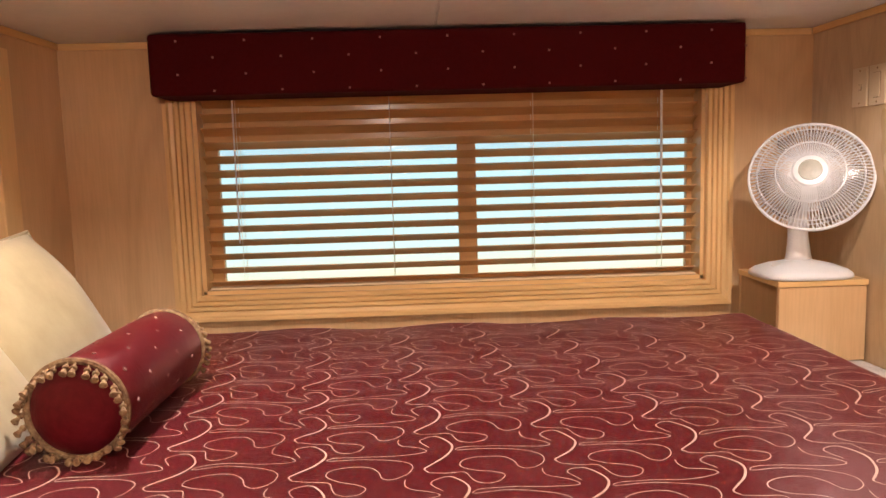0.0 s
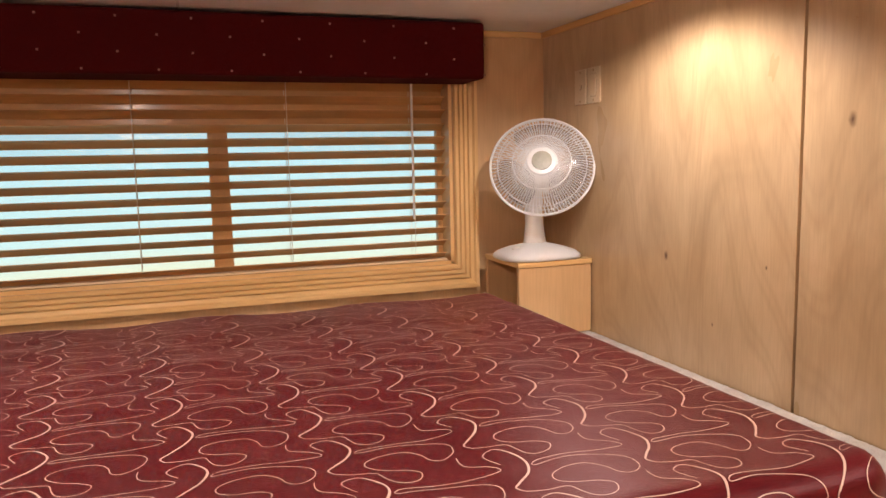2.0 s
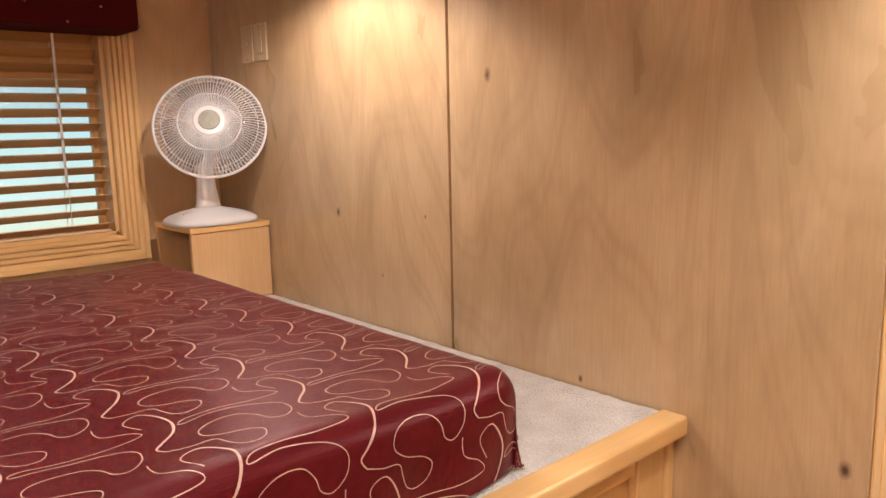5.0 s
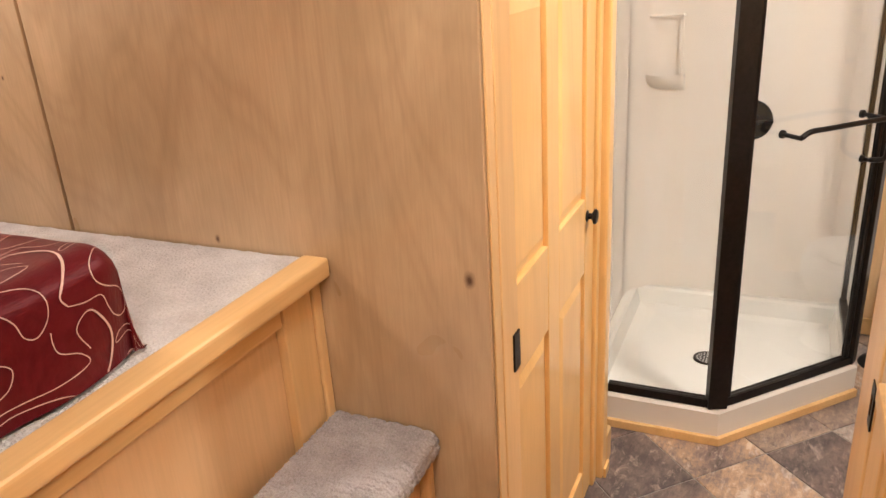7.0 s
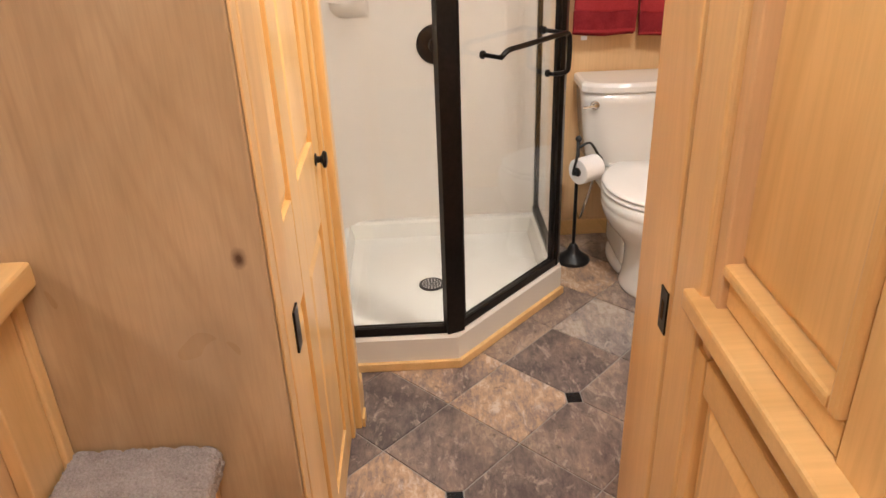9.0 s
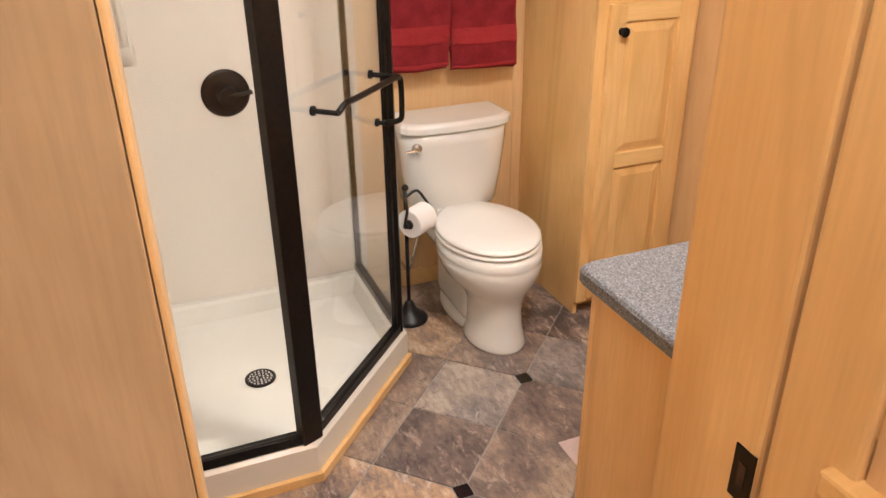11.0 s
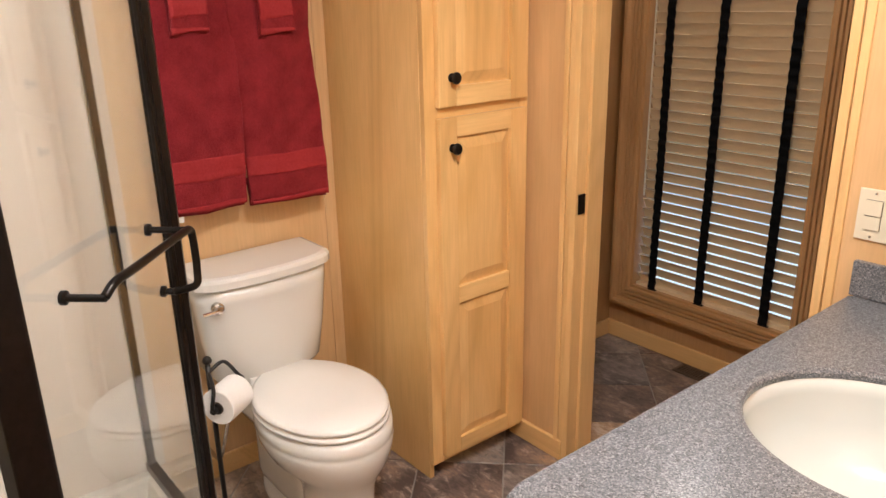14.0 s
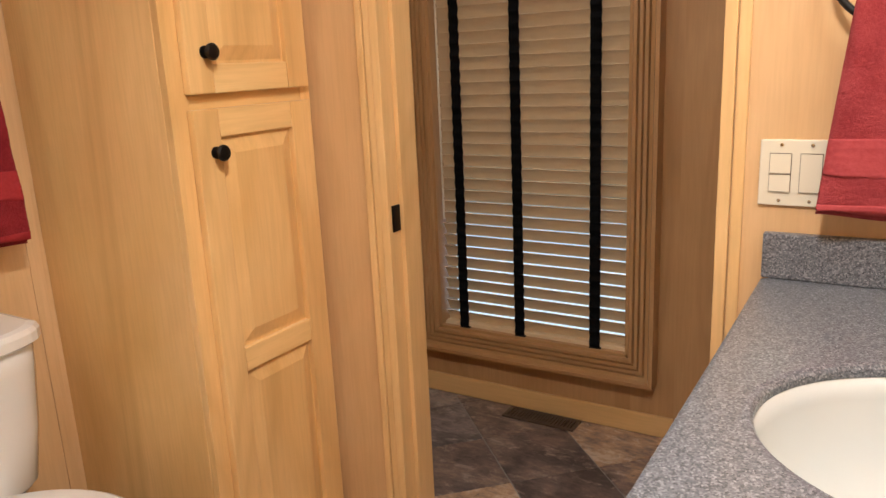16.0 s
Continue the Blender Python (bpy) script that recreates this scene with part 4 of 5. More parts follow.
# ---- nightstand and fan ----
ns = thing("nightstand", "small light maple box nightstand, open on one side", "nightstand")
NX0, NX1, NY0, NY1, NT = 1.480, 1.731, 2.086, 2.345, 1.378
block("front_panel", (NX0, NX1, NY0, NY0 + 0.016, 1.146, NT - 0.0165), M_WALLB, ns, 0.002)
block("back_panel", (NX0, NX1, NY1 - 0.016, NY1, 1.146, NT - 0.0165), M_WALLB, ns, 0.002)
block("side_panel", (NX1 - 0.016, NX1, NY0 + 0.0165, NY1 - 0.0165, 1.146, NT - 0.0165), M_WALLB, ns, 0.001)
block("bottom", (NX0 + 0.001, NX1 - 0.0165, NY0 + 0.0165, NY1 - 0.0165, 1.146, 1.160), M_CAB, ns, 0.001)
block("top", (NX0 - 0.004, NX1 + 0.003, NY0 - 0.004, NY1, NT - 0.016, NT), M_TRIMX, ns, 0.003)

fan = thing("table_fan", "white oscillating desk fan with round wire cage", "fan")
FX, FYc, FZ = 1.592, 2.190, NT
HUB = Vector((1.581, 2.128, 1.680))
FN = Vector((-0.42, -0.80, 0.40)).normalized()
FR = 0.161
bm = bmesh.new()
rings = []
for k, (sx, sy, zz) in enumerate(((0.128, 0.098, 0.0), (0.132, 0.102, 0.004), (0.130, 0.100, 0.014), (0.118, 0.088, 0.024), (0.085, 0.066, 0.036), (0.040, 0.034, 0.046), (0.030, 0.026, 0.048))):
    ring = []
    for j in range(40):
        a = 2 * math.pi * j / 40
        c, s = math.cos(a), math.sin(a)
        ring.append((FX - 0.006 + sx * abs(c) ** 0.55 * (1 if c > 0 else -1), FYc + sy * abs(s) ** 0.55 * (1 if s > 0 else -1) - 0.012, FZ + 0.001 + zz))
    rings.append(ring)
loft(bm, rings)
part("base", bm, M_WHITE, fan, "", True)
bm = bmesh.new()
lathe(bm, [(0.013, 0), (0.015, 0.003), (0.013, 0.010), (0.004, 0.012)], (FX - 0.085, FYc - 0.030, FZ + 0.030), (-0.2, -0.3, 1), 16)
part("control_dial", bm, M_GREYW, fan, "grey speed dial")
bm = bmesh.new()
loft(bm, [[(FX - 0.006 + w * math.cos(a), FYc + d * math.sin(a) + o, zz) for a in [2 * math.pi * j / 24 for j in range(24)]] for w, d, o, zz in ((0.042, 0.030, 0.0, FZ + 0.040), (0.036, 0.026, 0.0, FZ + 0.060), (0.030, 0.022, 0.004, FZ + 0.11), (0.028, 0.022, 0.010, FZ + 0.16), (0.030, 0.026, 0.016, FZ + 0.25), (0.026, 0.024, 0.018, FZ + 0.30))])
part("neck", bm, M_GREYW, fan, "", True)
bm = bmesh.new()
lathe(bm, [(0.02, -0.140), (0.045, -0.130), (0.055, -0.10), (0.055, -0.055), (0.045, -0.045)], HUB, FN, 28)
part("motor_housing", bm, M_WHITE, fan, "", True)
fu = Vector((0, 0, 1)) - FN * FN.z
fu.normalize()
fv = FN.cross(fu)


def cage(depth_at, name, wires, twist):
    bm = bmesh.new()
    ring = lambda r, h, rad, seg=72: tube(bm, [HUB + FN * h + r * (math.cos(t) * fu + math.sin(t) * fv) for t in [2 * math.pi * k / seg for k in range(seg)]], rad, 6, True)
    ring(FR, depth_at(1.0), 0.0042)
    ring(FR * 0.86, depth_at(0.86), 0.0016)
    ring(FR * 0.56, depth_at(0.56), 0.0022)
    for k in range(wires):
        a = 2 * math.pi * k / wires
        pts = []
        for i in range(7):
            f = 0.26 + 0.74 * i / 6
            t = a + twist * (f - 0.26)
            pts.append(HUB + FN * depth_at(f) + FR * f * (math.cos(t) * fu + math.sin(t) * fv))
        tube(bm, pts, 0.0015, 4)
    part(name, bm, M_WHITE, fan, "white wire grille")


cage(lambda f: 0.012 - 0.040 * f ** 3, "front_grille", 96, 0.0)
cage(lambda f: -0.075 + 0.045 * f ** 3, "rear_grille", 72, 0.25)
bm = bmesh.new()
lathe(bm, [(FR * 0.30, 0.004), (FR * 0.30, 0.012), (FR * 0.27, 0.017), (FR * 0.20, 0.018)], HUB, FN, 40)
part("hub_ring", bm, M_WHITE, fan)
bm = bmesh.new()
lathe(bm, [(FR * 0.195, 0.0182), (FR * 0.19, 0.0215), (FR * 0.05, 0.0225)], HUB, FN, 36)
part("badge", bm, M_BADGE, fan, "silver badge")
for k in range(3):
    bm = bmesh.new()

    def blade(u, v, k=k):
        r = FR * (0.16 + 0.74 * u)
        t = 2 * math.pi * k / 3 + (v - 0.5) * (0.75 + 0.9 * math.sin(math.pi * min(1, u * 0.8)))
        return HUB + FN * (-0.030 + 0.022 * (v - 0.5)) + r * (math.cos(t) * fu + math.sin(t) * fv)
    sheet(bm, blade, 8, 10)
    bmesh.ops.solidify(bm, geom=bm.faces[:], thickness=0.0018)
    part("blade", bm, M_BLADE, fan, "clear grey plastic blade", True)

# ---- wall plates ----
def plate(name, label, x0, x1, z0, z1, place, rockers, mat_c=M_IVORY):
    ob = thing(name, label, "switch plate")
    bm = bmesh.new()
    box(bm, x0, x1, 0.0, 0.006, z0, z1)
    soften(bm, 0.002)
    for v in bm.verts:
        v.co = place(*v.co)
    part("cover", bm, mat_c, ob)
    for a, b, c, d in rockers:
        # Each gap is a thin dark sheet in place of shade round the rocker
        for dims, mat, nm in (((a - 0.001, b + 0.001, 0.0062, 0.0066, c - 0.001, d + 0.001), M_DARK, "gap"), ((a, b, 0.0067, 0.0095, c, d), mat_c, "rocker")):
            bm = bmesh.new()
            box(bm, *dims)
            for v in bm.verts:
                v.co = place(*v.co)
            part(nm, bm, mat, ob)
    for sx in {round((a + b) / 2, 3) for a, b, c, d in rockers}:
        for sz in (z0 + 0.009, z1 - 0.009):
            bm = bmesh.new()
            lathe(bm, [(0.003, 0.0), (0.003, 0.0008), (0.001, 0.001)], place(sx, 0.0062, sz), (place(0, 1, 0) - place(0, 0, 0)), 10)
            part("screw", bm, M_CHROME, ob)
    return ob


south = lambda x, d, z: Vector((x, YS + d, z))
plate("wall_switch", "ivory double rocker switch plate on pale wall", 2.410, 2.526, 0.994, 1.108, south, ((2.476, 2.509, 1.019, 1.048), (2.476, 2.509, 1.051, 1.084), (2.428, 2.461, 1.019, 1.084)))
eastp = lambda y, d, z: Vector((XR - d, y, z))
plate("phone_plate", "ivory wall plate with a small socket", 2.124, 2.191, 1.859, 1.967, eastp, ((2.148, 2.162, 1.905, 1.919),), M_ALMOND)
plate("wall_switch", "ivory single switch plate on maple panel", 2.040, 2.112, 1.859, 1.967, eastp, ((2.061, 2.091, 1.880, 1.946),), M_ALMOND)

left_casing = thing("window_3", "maple casing strip of a window behind the pillows", "window", kind="structure")
block("casing_side", (XL + 0.001, XL + 0.022, 2.01, 2.095, 1.50, 2.06), M_TRIMZ, left_casing, 0.004)

# ---- shower ----
sh = thing("shower", "neo-angle shower with white base, clear glass and black frame", "shower")
P0, P1, P2 = (3.046, 0.440), (3.046, 0.064), (3.514, -0.376)
PAN = [P0, P1, P2, (XE - 0.002, P2[1]), (XE - 0.002, 0.56), (3.046, 0.56)]


def inset(poly, d):
    out = []
    for i, p in enumerate(poly):
        a, b = Vector(poly[i - 1]), Vector(poly[(i + 1) % len(poly)])
        p = Vector(p)
        e1, e2 = (p - a).normalized(), (b - p).normalized()
        n1, n2 = Vector((-e1.y, e1.x)), Vector((-e2.y, e2.x))
        m = (n1 + n2)
        m = m / max(0.3, m.dot(n1))
        out.append(tuple(p + m * d))
    return out


bm = bmesh.new()
rings = []
for d, zz in ((0.0, 0.0), (0.0, 0.118), (0.008, 0.128), (0.045, 0.130), (0.058, 0.122), (0.078, 0.060), (0.12, 0.052), (0.30, 0.045)):
    rings.append([(x, y, zz) for x, y in inset(PAN, d)])
loft(bm, rings)
part("base_pan", bm, M_ACRYL, sh, "white acrylic shower base")
for k, (a, b) in enumerate(((P0, P1), (P1, P2))):
    a, b = Vector(a), Vector(b)
    n = Vector((-1, 0)) if k == 0 else Vector((-0.685, -0.7286))
    bm = bmesh.new()
    corner = Vector((P1[0] - 0.016, P1[1] - 0.007))
    if k == 0:
        quad = [a, a + n * 0.016, corner, b]
    else:
        quad = [a, corner, b + n * 0.016, b]
    prism(bm, [(p.x, p.y) for p in quad], 0.0005, 0.032)
    soften(bm, 0.003)
    part("base_trim", bm, M_TRIMX, sh, "maple trim strip")

surround = (("surround_back", (XE - 0.014, XE - 0.001, -0.395, 0.58, 0.128, 2.12)), ("surround_side", (3.042, XE - 0.015, 0.545, 0.56, 0.0, 2.12)))
for nm, d in surround:
    block(nm, d, M_ACRYLW, sh, 0.002, "cream acrylic surround")
bm = bmesh.new()
sheet(bm, lambda u, v: Vector((XE - 0.0165 - 0.17 * (1 - math.sin(math.pi / 2 * u)), 0.5425 - 0.17 * (1 - math.cos(math.pi / 2 * u)), 0.125 + 1.985 * v)), 20, 4)
part("surround_corner", bm, M_ACRYLW, sh, "", True)
# moulded soap shelf with a thin rail
bm = bmesh.new()
sheet(bm, lambda u, v: Vector((XE - 0.015 - 0.095 * math.sin(math.pi * u) ** 0.6 * (1 - (1 - v) ** 2 * 0.85), 0.345 + 0.18 * u, 1.03 + 0.07 * v)), 24, 10)
part("soap_shelf", bm, M_ACRYLW, sh, "", True)
bm = bmesh.new()
tube(bm, arc([(XE - 0.015, 0.36, 1.33), (XE - 0.055, 0.36, 1.335), (XE - 0.06, 0.38, 1.335), (XE - 0.06, 0.50, 1.33), (XE - 0.015, 0.51, 1.33)], 6), 0.005, 8)
part("shelf_rail", bm, M_ACRYLW, sh)
bm = bmesh.new()
tube(bm, [(XE - 0.055, 0.36, 1.335), (XE - 0.055, 0.358, 1.09)], 0.004, 8)
part("shelf_rail", bm, M_ACRYLW, sh)


def upright(name, p, along, w, t, z0, z1):
    """A square frame post at p, turned so that its width follows along."""
    d = Vector(along).normalized()
    n = Vector((-d.y, d.x))
    p = Vector(p)
    bm = bmesh.new()
    prism(bm, [tuple(p + d * w / 2 * a + n * t / 2 * b) for a, b in ((-1, -1), (1, -1), (1, 1), (-1, 1))], z0, z1)
    soften(bm, 0.003)
    return part(name, bm, M_BLACK, sh)


def bar(name, a, b, h, t, z):
    a, b = Vector(a), Vector(b)
    d = (b - a).normalized()
    n = Vector((-d.y, d.x)) * t / 2
    bm = bmesh.new()
    prism(bm, [tuple(a + n), tuple(b + n), tuple(b - n), tuple(a - n)], z, z + h)
    soften(bm, 0.002)
    return part(name, bm, M_BLACK, sh)


IN = inset(PAN, 0.028)
Q0, Q1, Q2, Q3 = Vector((IN[1][0], 0.440)), Vector(IN[1]), Vector(IN[2]), Vector((XE - 0.016, IN[2][1]))
GT = 1.95
dd = (Q2 - Q1).normalized()
for a, b in ((Q0, Q1), (Q1, Q2), (Q2, Q3)):
    bar("bottom_rail", a, b, 0.030, 0.034, 0.1305)
    bar("top_rail", a, b, 0.035, 0.034, GT)
upright("post", Q1, (0.38, -0.92), 0.064, 0.038, 0.131, GT + 0.03)
upright("post", Q1 + dd * 0.036, dd, 0.024, 0.030, 0.162, GT)
upright("post", Q2, (0.92, -0.38), 0.040, 0.034, 0.131, GT + 0.03)
upright("door_stile", Q2 - dd * 0.030, dd, 0.018, 0.022, 0.162, GT)
upright("wall_channel", Q3 - Vector((0.012, 0)), (1, 0), 0.022, 0.026, 0.131, GT)
for a, b in ((Q0, Q1), (Q1 + dd * 0.03, Q2 - dd * 0.03), (Q2, Q3)):
    d = (b - a).normalized()
    n = Vector((-d.y, d.x)) * 0.003
    bm = bmesh.new()
    prism(bm, [tuple(a + n), tuple(b + n), tuple(b - n), tuple(a - n)], 0.150, GT + 0.01)
    pane = part("glass_panel", bm, M_GLASS, sh, "clear glass panel")
    pane.visible_shadow = False
nout = Vector((-0.685, -0.7286))
V3 = lambda p, z: Vector((p.x, p.y, z))
s0, s1 = Q1 + dd * 0.165, Q1 + dd * 0.530
hz = 1.062
bm = bmesh.new()
tube(bm, arc([V3(s0 + nout * 0.078 - dd * 0.0, hz - 0.012), V3(s0 + nout * 0.084 + dd * 0.03, hz + 0.004), V3(s0 + nout * 0.086 + dd * 0.10, hz + 0.004), V3(s1 + nout * 0.086 - dd * 0.06, hz + 0.002), V3(s1 + nout * 0.083 - dd * 0.008, hz - 0.004), V3(s1 + nout * 0.083 + dd * 0.004, hz - 0.03), V3(s1 + nout * 0.083 + dd * 0.004, hz - 0.10), V3(s1 + nout * 0.078 - dd * 0.002, hz - 0.132), V3(s1 + nout * 0.030 - dd * 0.006, hz - 0.146)], 6), 0.0085, 12)
handle = part("towel_bar_handle", bm, M_BLACK, sh, "bronze towel bar and pull handle", True)
for p, zz, ln in ((s0, hz - 0.014, 0.080), (s1 - dd * 0.035, hz + 0.004, 0.086), (s1 - dd * 0.006, hz - 0.146, 0.040)):
    bm = bmesh.new()
    lathe(bm, [(0.013, 0.002), (0.013, 0.010), (0.007, 0.013), (0.007, ln)], V3(p, zz), (nout.x, nout.y, 0), 16)
    part("standoff", bm, M_BLACK, handle)
bm = bmesh.new()
VC = (XE - 0.0145, 0.080, 0.909)
lathe(bm, [(0.083, 0.0), (0.083, 0.004), (0.074, 0.012), (0.050, 0.018), (0.034, 0.020), (0.030, 0.045), (0.024, 0.050)], VC, (-1, 0, 0), 40)
valve = part("mixing_valve", bm, M_BLACK, sh, "bronze round valve plate")
bm = bmesh.new()
tube(bm, [(VC[0] - 0.042, VC[1], VC[2]), (VC[0] - 0.048, VC[1] - 0.04, VC[2] + 0.002), (VC[0] - 0.046, VC[1] - 0.085, VC[2] + 0.006)], 0.008, 10)
part("lever", bm, M_BLACK, valve)
bm = bmesh.new()
DC = (3.545, 0.146, 0.0475)
lathe(bm, [(0.052, 0.0), (0.052, 0.004), (0.046, 0.006), (0.044, 0.004), (0.005, 0.004)], DC, (0, 0, 1), 36)
drain = part("drain", bm, M_BLACK, sh, "round metal drain grate")
for r, cnt in ((0.012, 6), (0.025, 12), (0.037, 18)):
    for k in range(cnt):
        a = 2 * math.pi * k / cnt
        bm = bmesh.new()
        lathe(bm, [(0.0036, 0.0), (0.0036, 0.0008)], (DC[0] + r * math.cos(a), DC[1] + r * math.sin(a), DC[2] + 0.0041), (0, 0, 1), 8)
        part("hole", bm, M_GREYW, drain)

# ---- toilet ----
wc = thing("toilet", "white two-piece toilet with closed lid and nickel lever", "toilet")
TY = -0.722


def oval(cx, rx, ry, z, back=0.0, n=40, power=1.0):
    """An egg-shaped ring: blunt toward the wall, round to the front (-x)."""
    ty = TY - 0.014
    ring = []
    for k in range(n):
        a = 2 * math.pi * k / n
        c, s = math.cos(a), math.sin(a)
        w = ry * (1 - back * max(0.0, c) ** 2)
        ring.append((cx + rx * c, ty + w * (abs(s) ** power) * (1 if s > 0 else -1), z))
    return ring


bm = bmesh.new()
loft(bm, [oval(3.545, 0.150, 0.108, 0.0), oval(3.545, 0.153, 0.111, 0.010), oval(3.545, 0.146, 0.103, 0.030), oval(3.548, 0.138, 0.094, 0.09), oval(3.552, 0.138, 0.094, 0.15), oval(3.558, 0.150, 0.105, 0.195), oval(3.575, 0.182, 0.130, 0.232), oval(3.595, 0.222, 0.163, 0.268), oval(3.606, 0.243, 0.179, 0.305), oval(3.610, 0.250, 0.185, 0.340), oval(3.611, 0.248, 0.183, 0.345), oval(3.611, 0.250, 0.185, 0.350), oval(3.612, 0.248, 0.183, 0.382), oval(3.615, 0.228, 0.162, 0.389)])
part("bowl", bm, M_PORC, wc, "", True)
bm = bmesh.new()
loft(bm, [oval(3.755, 0.215, 0.108, 0.0), oval(3.755, 0.218, 0.110, 0.010), oval(3.755, 0.212, 0.104, 0.028), oval(3.75, 0.198, 0.088, 0.036)])
part("foot", bm, M_PORC, wc, "", True)
bm = bmesh.new()
box(bm, 3.60, 3.93, TY - 0.075, TY + 0.075, 0.020, 0.30)
soften(bm, 0.050, 5)
part("trapway", bm, M_PORC, wc, "", True)
bm = bmesh.new()
loft(bm, [[(x, TY + w * s, zz) for x, s in ((3.673, -1), (3.853, -1.12), (3.975, -1.05), (3.985, -0.8), (3.985, 0.8), (3.975, 1.05), (3.853, 1.12), (3.673, 1))] for w, zz in ((0.10, 0.28), (0.13, 0.34), (0.132, 0.386), (0.125, 0.392))])
part("tank_shelf", bm, M_PORC, wc, "", True)
for zz0, zz1, rx, ry, nm in ((0.3905, 0.408, 0.250, 0.186, "seat"), (0.4095, 0.428, 0.247, 0.183, "seat_lid")):
    bm = bmesh.new()
    loft(bm, [oval(3.625, rx - 0.006, ry - 0.006, zz0, 0.10), oval(3.625, rx, ry, zz0 + 0.005, 0.10), oval(3.625, rx, ry, zz1 - 0.006, 0.10), oval(3.625, rx - 0.012, ry - 0.012, zz1, 0.10), oval(3.625, rx * 0.5, ry * 0.5, zz1 + 0.003, 0.10)])
    part(nm, bm, M_SEAT, wc, "", True)
for s in (-1, 1):
    block("hinge", (3.838, 3.868, TY + s * 0.075 - 0.022, TY + s * 0.075 + 0.022, 0.394, 0.424), M_SEAT, wc, 0.006)


def tank_ring(z, half, front, n=24):
    back, ring = 4.030, []
    for k in range(n):
        f = -1 + 2 * k / (n - 1)
        bow = 0.030 * (1 - abs(f) ** 2.2) - 0.028 * abs(f) ** 10
        ring.append((front - bow, TY + half * f, z))
    return ring + [(back, TY + half, z), (back, TY - half, z)]


bm = bmesh.new()
loft(bm, [tank_ring(0.4000, 0.166, 3.878), tank_ring(0.4185, 0.178, 3.865), tank_ring(0.5388, 0.196, 3.858), tank_ring(0.6775, 0.209, 3.851), tank_ring(0.7265, 0.210, 3.850)])
part("tank", bm, M_PORC, wc, "", True)
bm = bmesh.new()
loft(bm, [tank_ring(0.7279, 0.216, 3.843), tank_ring(0.7330, 0.223, 3.837), tank_ring(0.7533, 0.223, 3.837), tank_ring(0.7635, 0.219, 3.842), tank_ring(0.7672, 0.206, 3.853)])
part("tank_lid", bm, M_PORC, wc, "", False)
bm = bmesh.new()
lathe(bm, [(0.018, -0.01), (0.018, 0.006), (0.013, 0.010), (0.011, 0.018), (0.004, 0.020)], (3.834, TY + 0.172, 0.678), (-1, 0, 0), 18)
lever = part("flush_lever", bm, M_CHROME, wc, "nickel flush lever")
bm = bmesh.new()
tube(bm, arc([(3.821, TY + 0.172, 0.678), (3.815, TY + 0.190, 0.678), (3.819, TY + 0.222, 0.674)], 5), 0.006, 8)
part("lever_arm", bm, M_CHROME, lever)
bm = bmesh.new()
tube(bm, arc([(4.02, TY + 0.19, 0.13), (3.938, TY + 0.19, 0.13), (3.913, TY + 0.18, 0.18), (3.908, TY + 0.15, 0.30), (3.913, TY + 0.13, 0.40)], 6), 0.006, 8)
part("supply_hose", bm, M_CHROME, wc)

# ---- toilet paper stand ----
tps = thing("toilet_paper_stand", "black iron paper stand holding a white roll", "paper stand")
SX, SY = 3.778, -0.478
bm = bmesh.new()
lathe(bm, [(0.072, 0.0), (0.074, 0.006), (0.066, 0.018), (0.045, 0.032), (0.028, 0.050), (0.018, 0.075), (0.010, 0.085)], (SX, SY, 0.0005), (0, 0, 1), 32)
part("foot", bm, M_IRON, tps, "", True)
bm = bmesh.new()
tube(bm, [(SX, SY, 0.08), (SX, SY, 0.545)], 0.0075, 10)
part("pole", bm, M_IRON, tps, "", True)
bm = bmesh.new()
lathe(bm, [(0.004, 0), (0.012, 0.006), (0.014, 0.014), (0.010, 0.022), (0.003, 0.027)], (SX, SY, 0.545), (0, 0, 1), 16)
part("finial", bm, M_IRON, tps, "", True)
RC = Vector((3.735, -0.508, 0.443))
rax = Vector((0.55, -0.835, 0.0)).normalized()
bm = bmesh.new()
tube(bm, arc([(SX, SY, 0.52), RC - rax * 0.06 + Vector((0, 0, 0.06)), RC - rax * 0.075 + Vector((0, 0, 0.01)), RC - rax * 0.06], 7), 0.0055, 8)
part("arm", bm, M_IRON, tps, "", True)
bm = bmesh.new()
tube(bm, arc([(SX, SY, 0.52), (SX + 0.01, SY - 0.05, 0.535), RC + rax * 0.06 + Vector((0.0, 0, 0.05)), RC + rax * 0.085 + Vector((0, 0, 0.02)), RC + rax * 0.06], 7), 0.0055, 8)
part("arm", bm, M_IRON, tps, "", True)
bm = bmesh.new()
tube(bm, [RC - rax * 0.075, RC + rax * 0.075], 0.010, 10)
part("spindle", bm, M_IRON, tps)
roll = thing("toilet_paper", "white toilet paper roll on the black stand", "toilet paper")
bm = bmesh.new()
lathe(bm, [(0.018, -0.052), (0.050, -0.052), (0.053, -0.049), (0.053, 0.049), (0.050, 0.052), (0.018, 0.052)], RC, rax, 40)
part("paper", bm, M_PAPER, roll)
bm = bmesh.new()
lathe(bm, [(0.017, -0.0535), (0.019, -0.0535), (0.019, 0.0535), (0.017, 0.0535)], RC, rax, 24)
part("core", bm, M_GRATE, roll)
bm = bmesh.new()
lathe(bm, [(0.016, 0), (0.017, 0.004), (0.012, 0.008)], RC - rax * 0.054, -rax, 20)
part("end_cap", bm, M_IRON, tps)

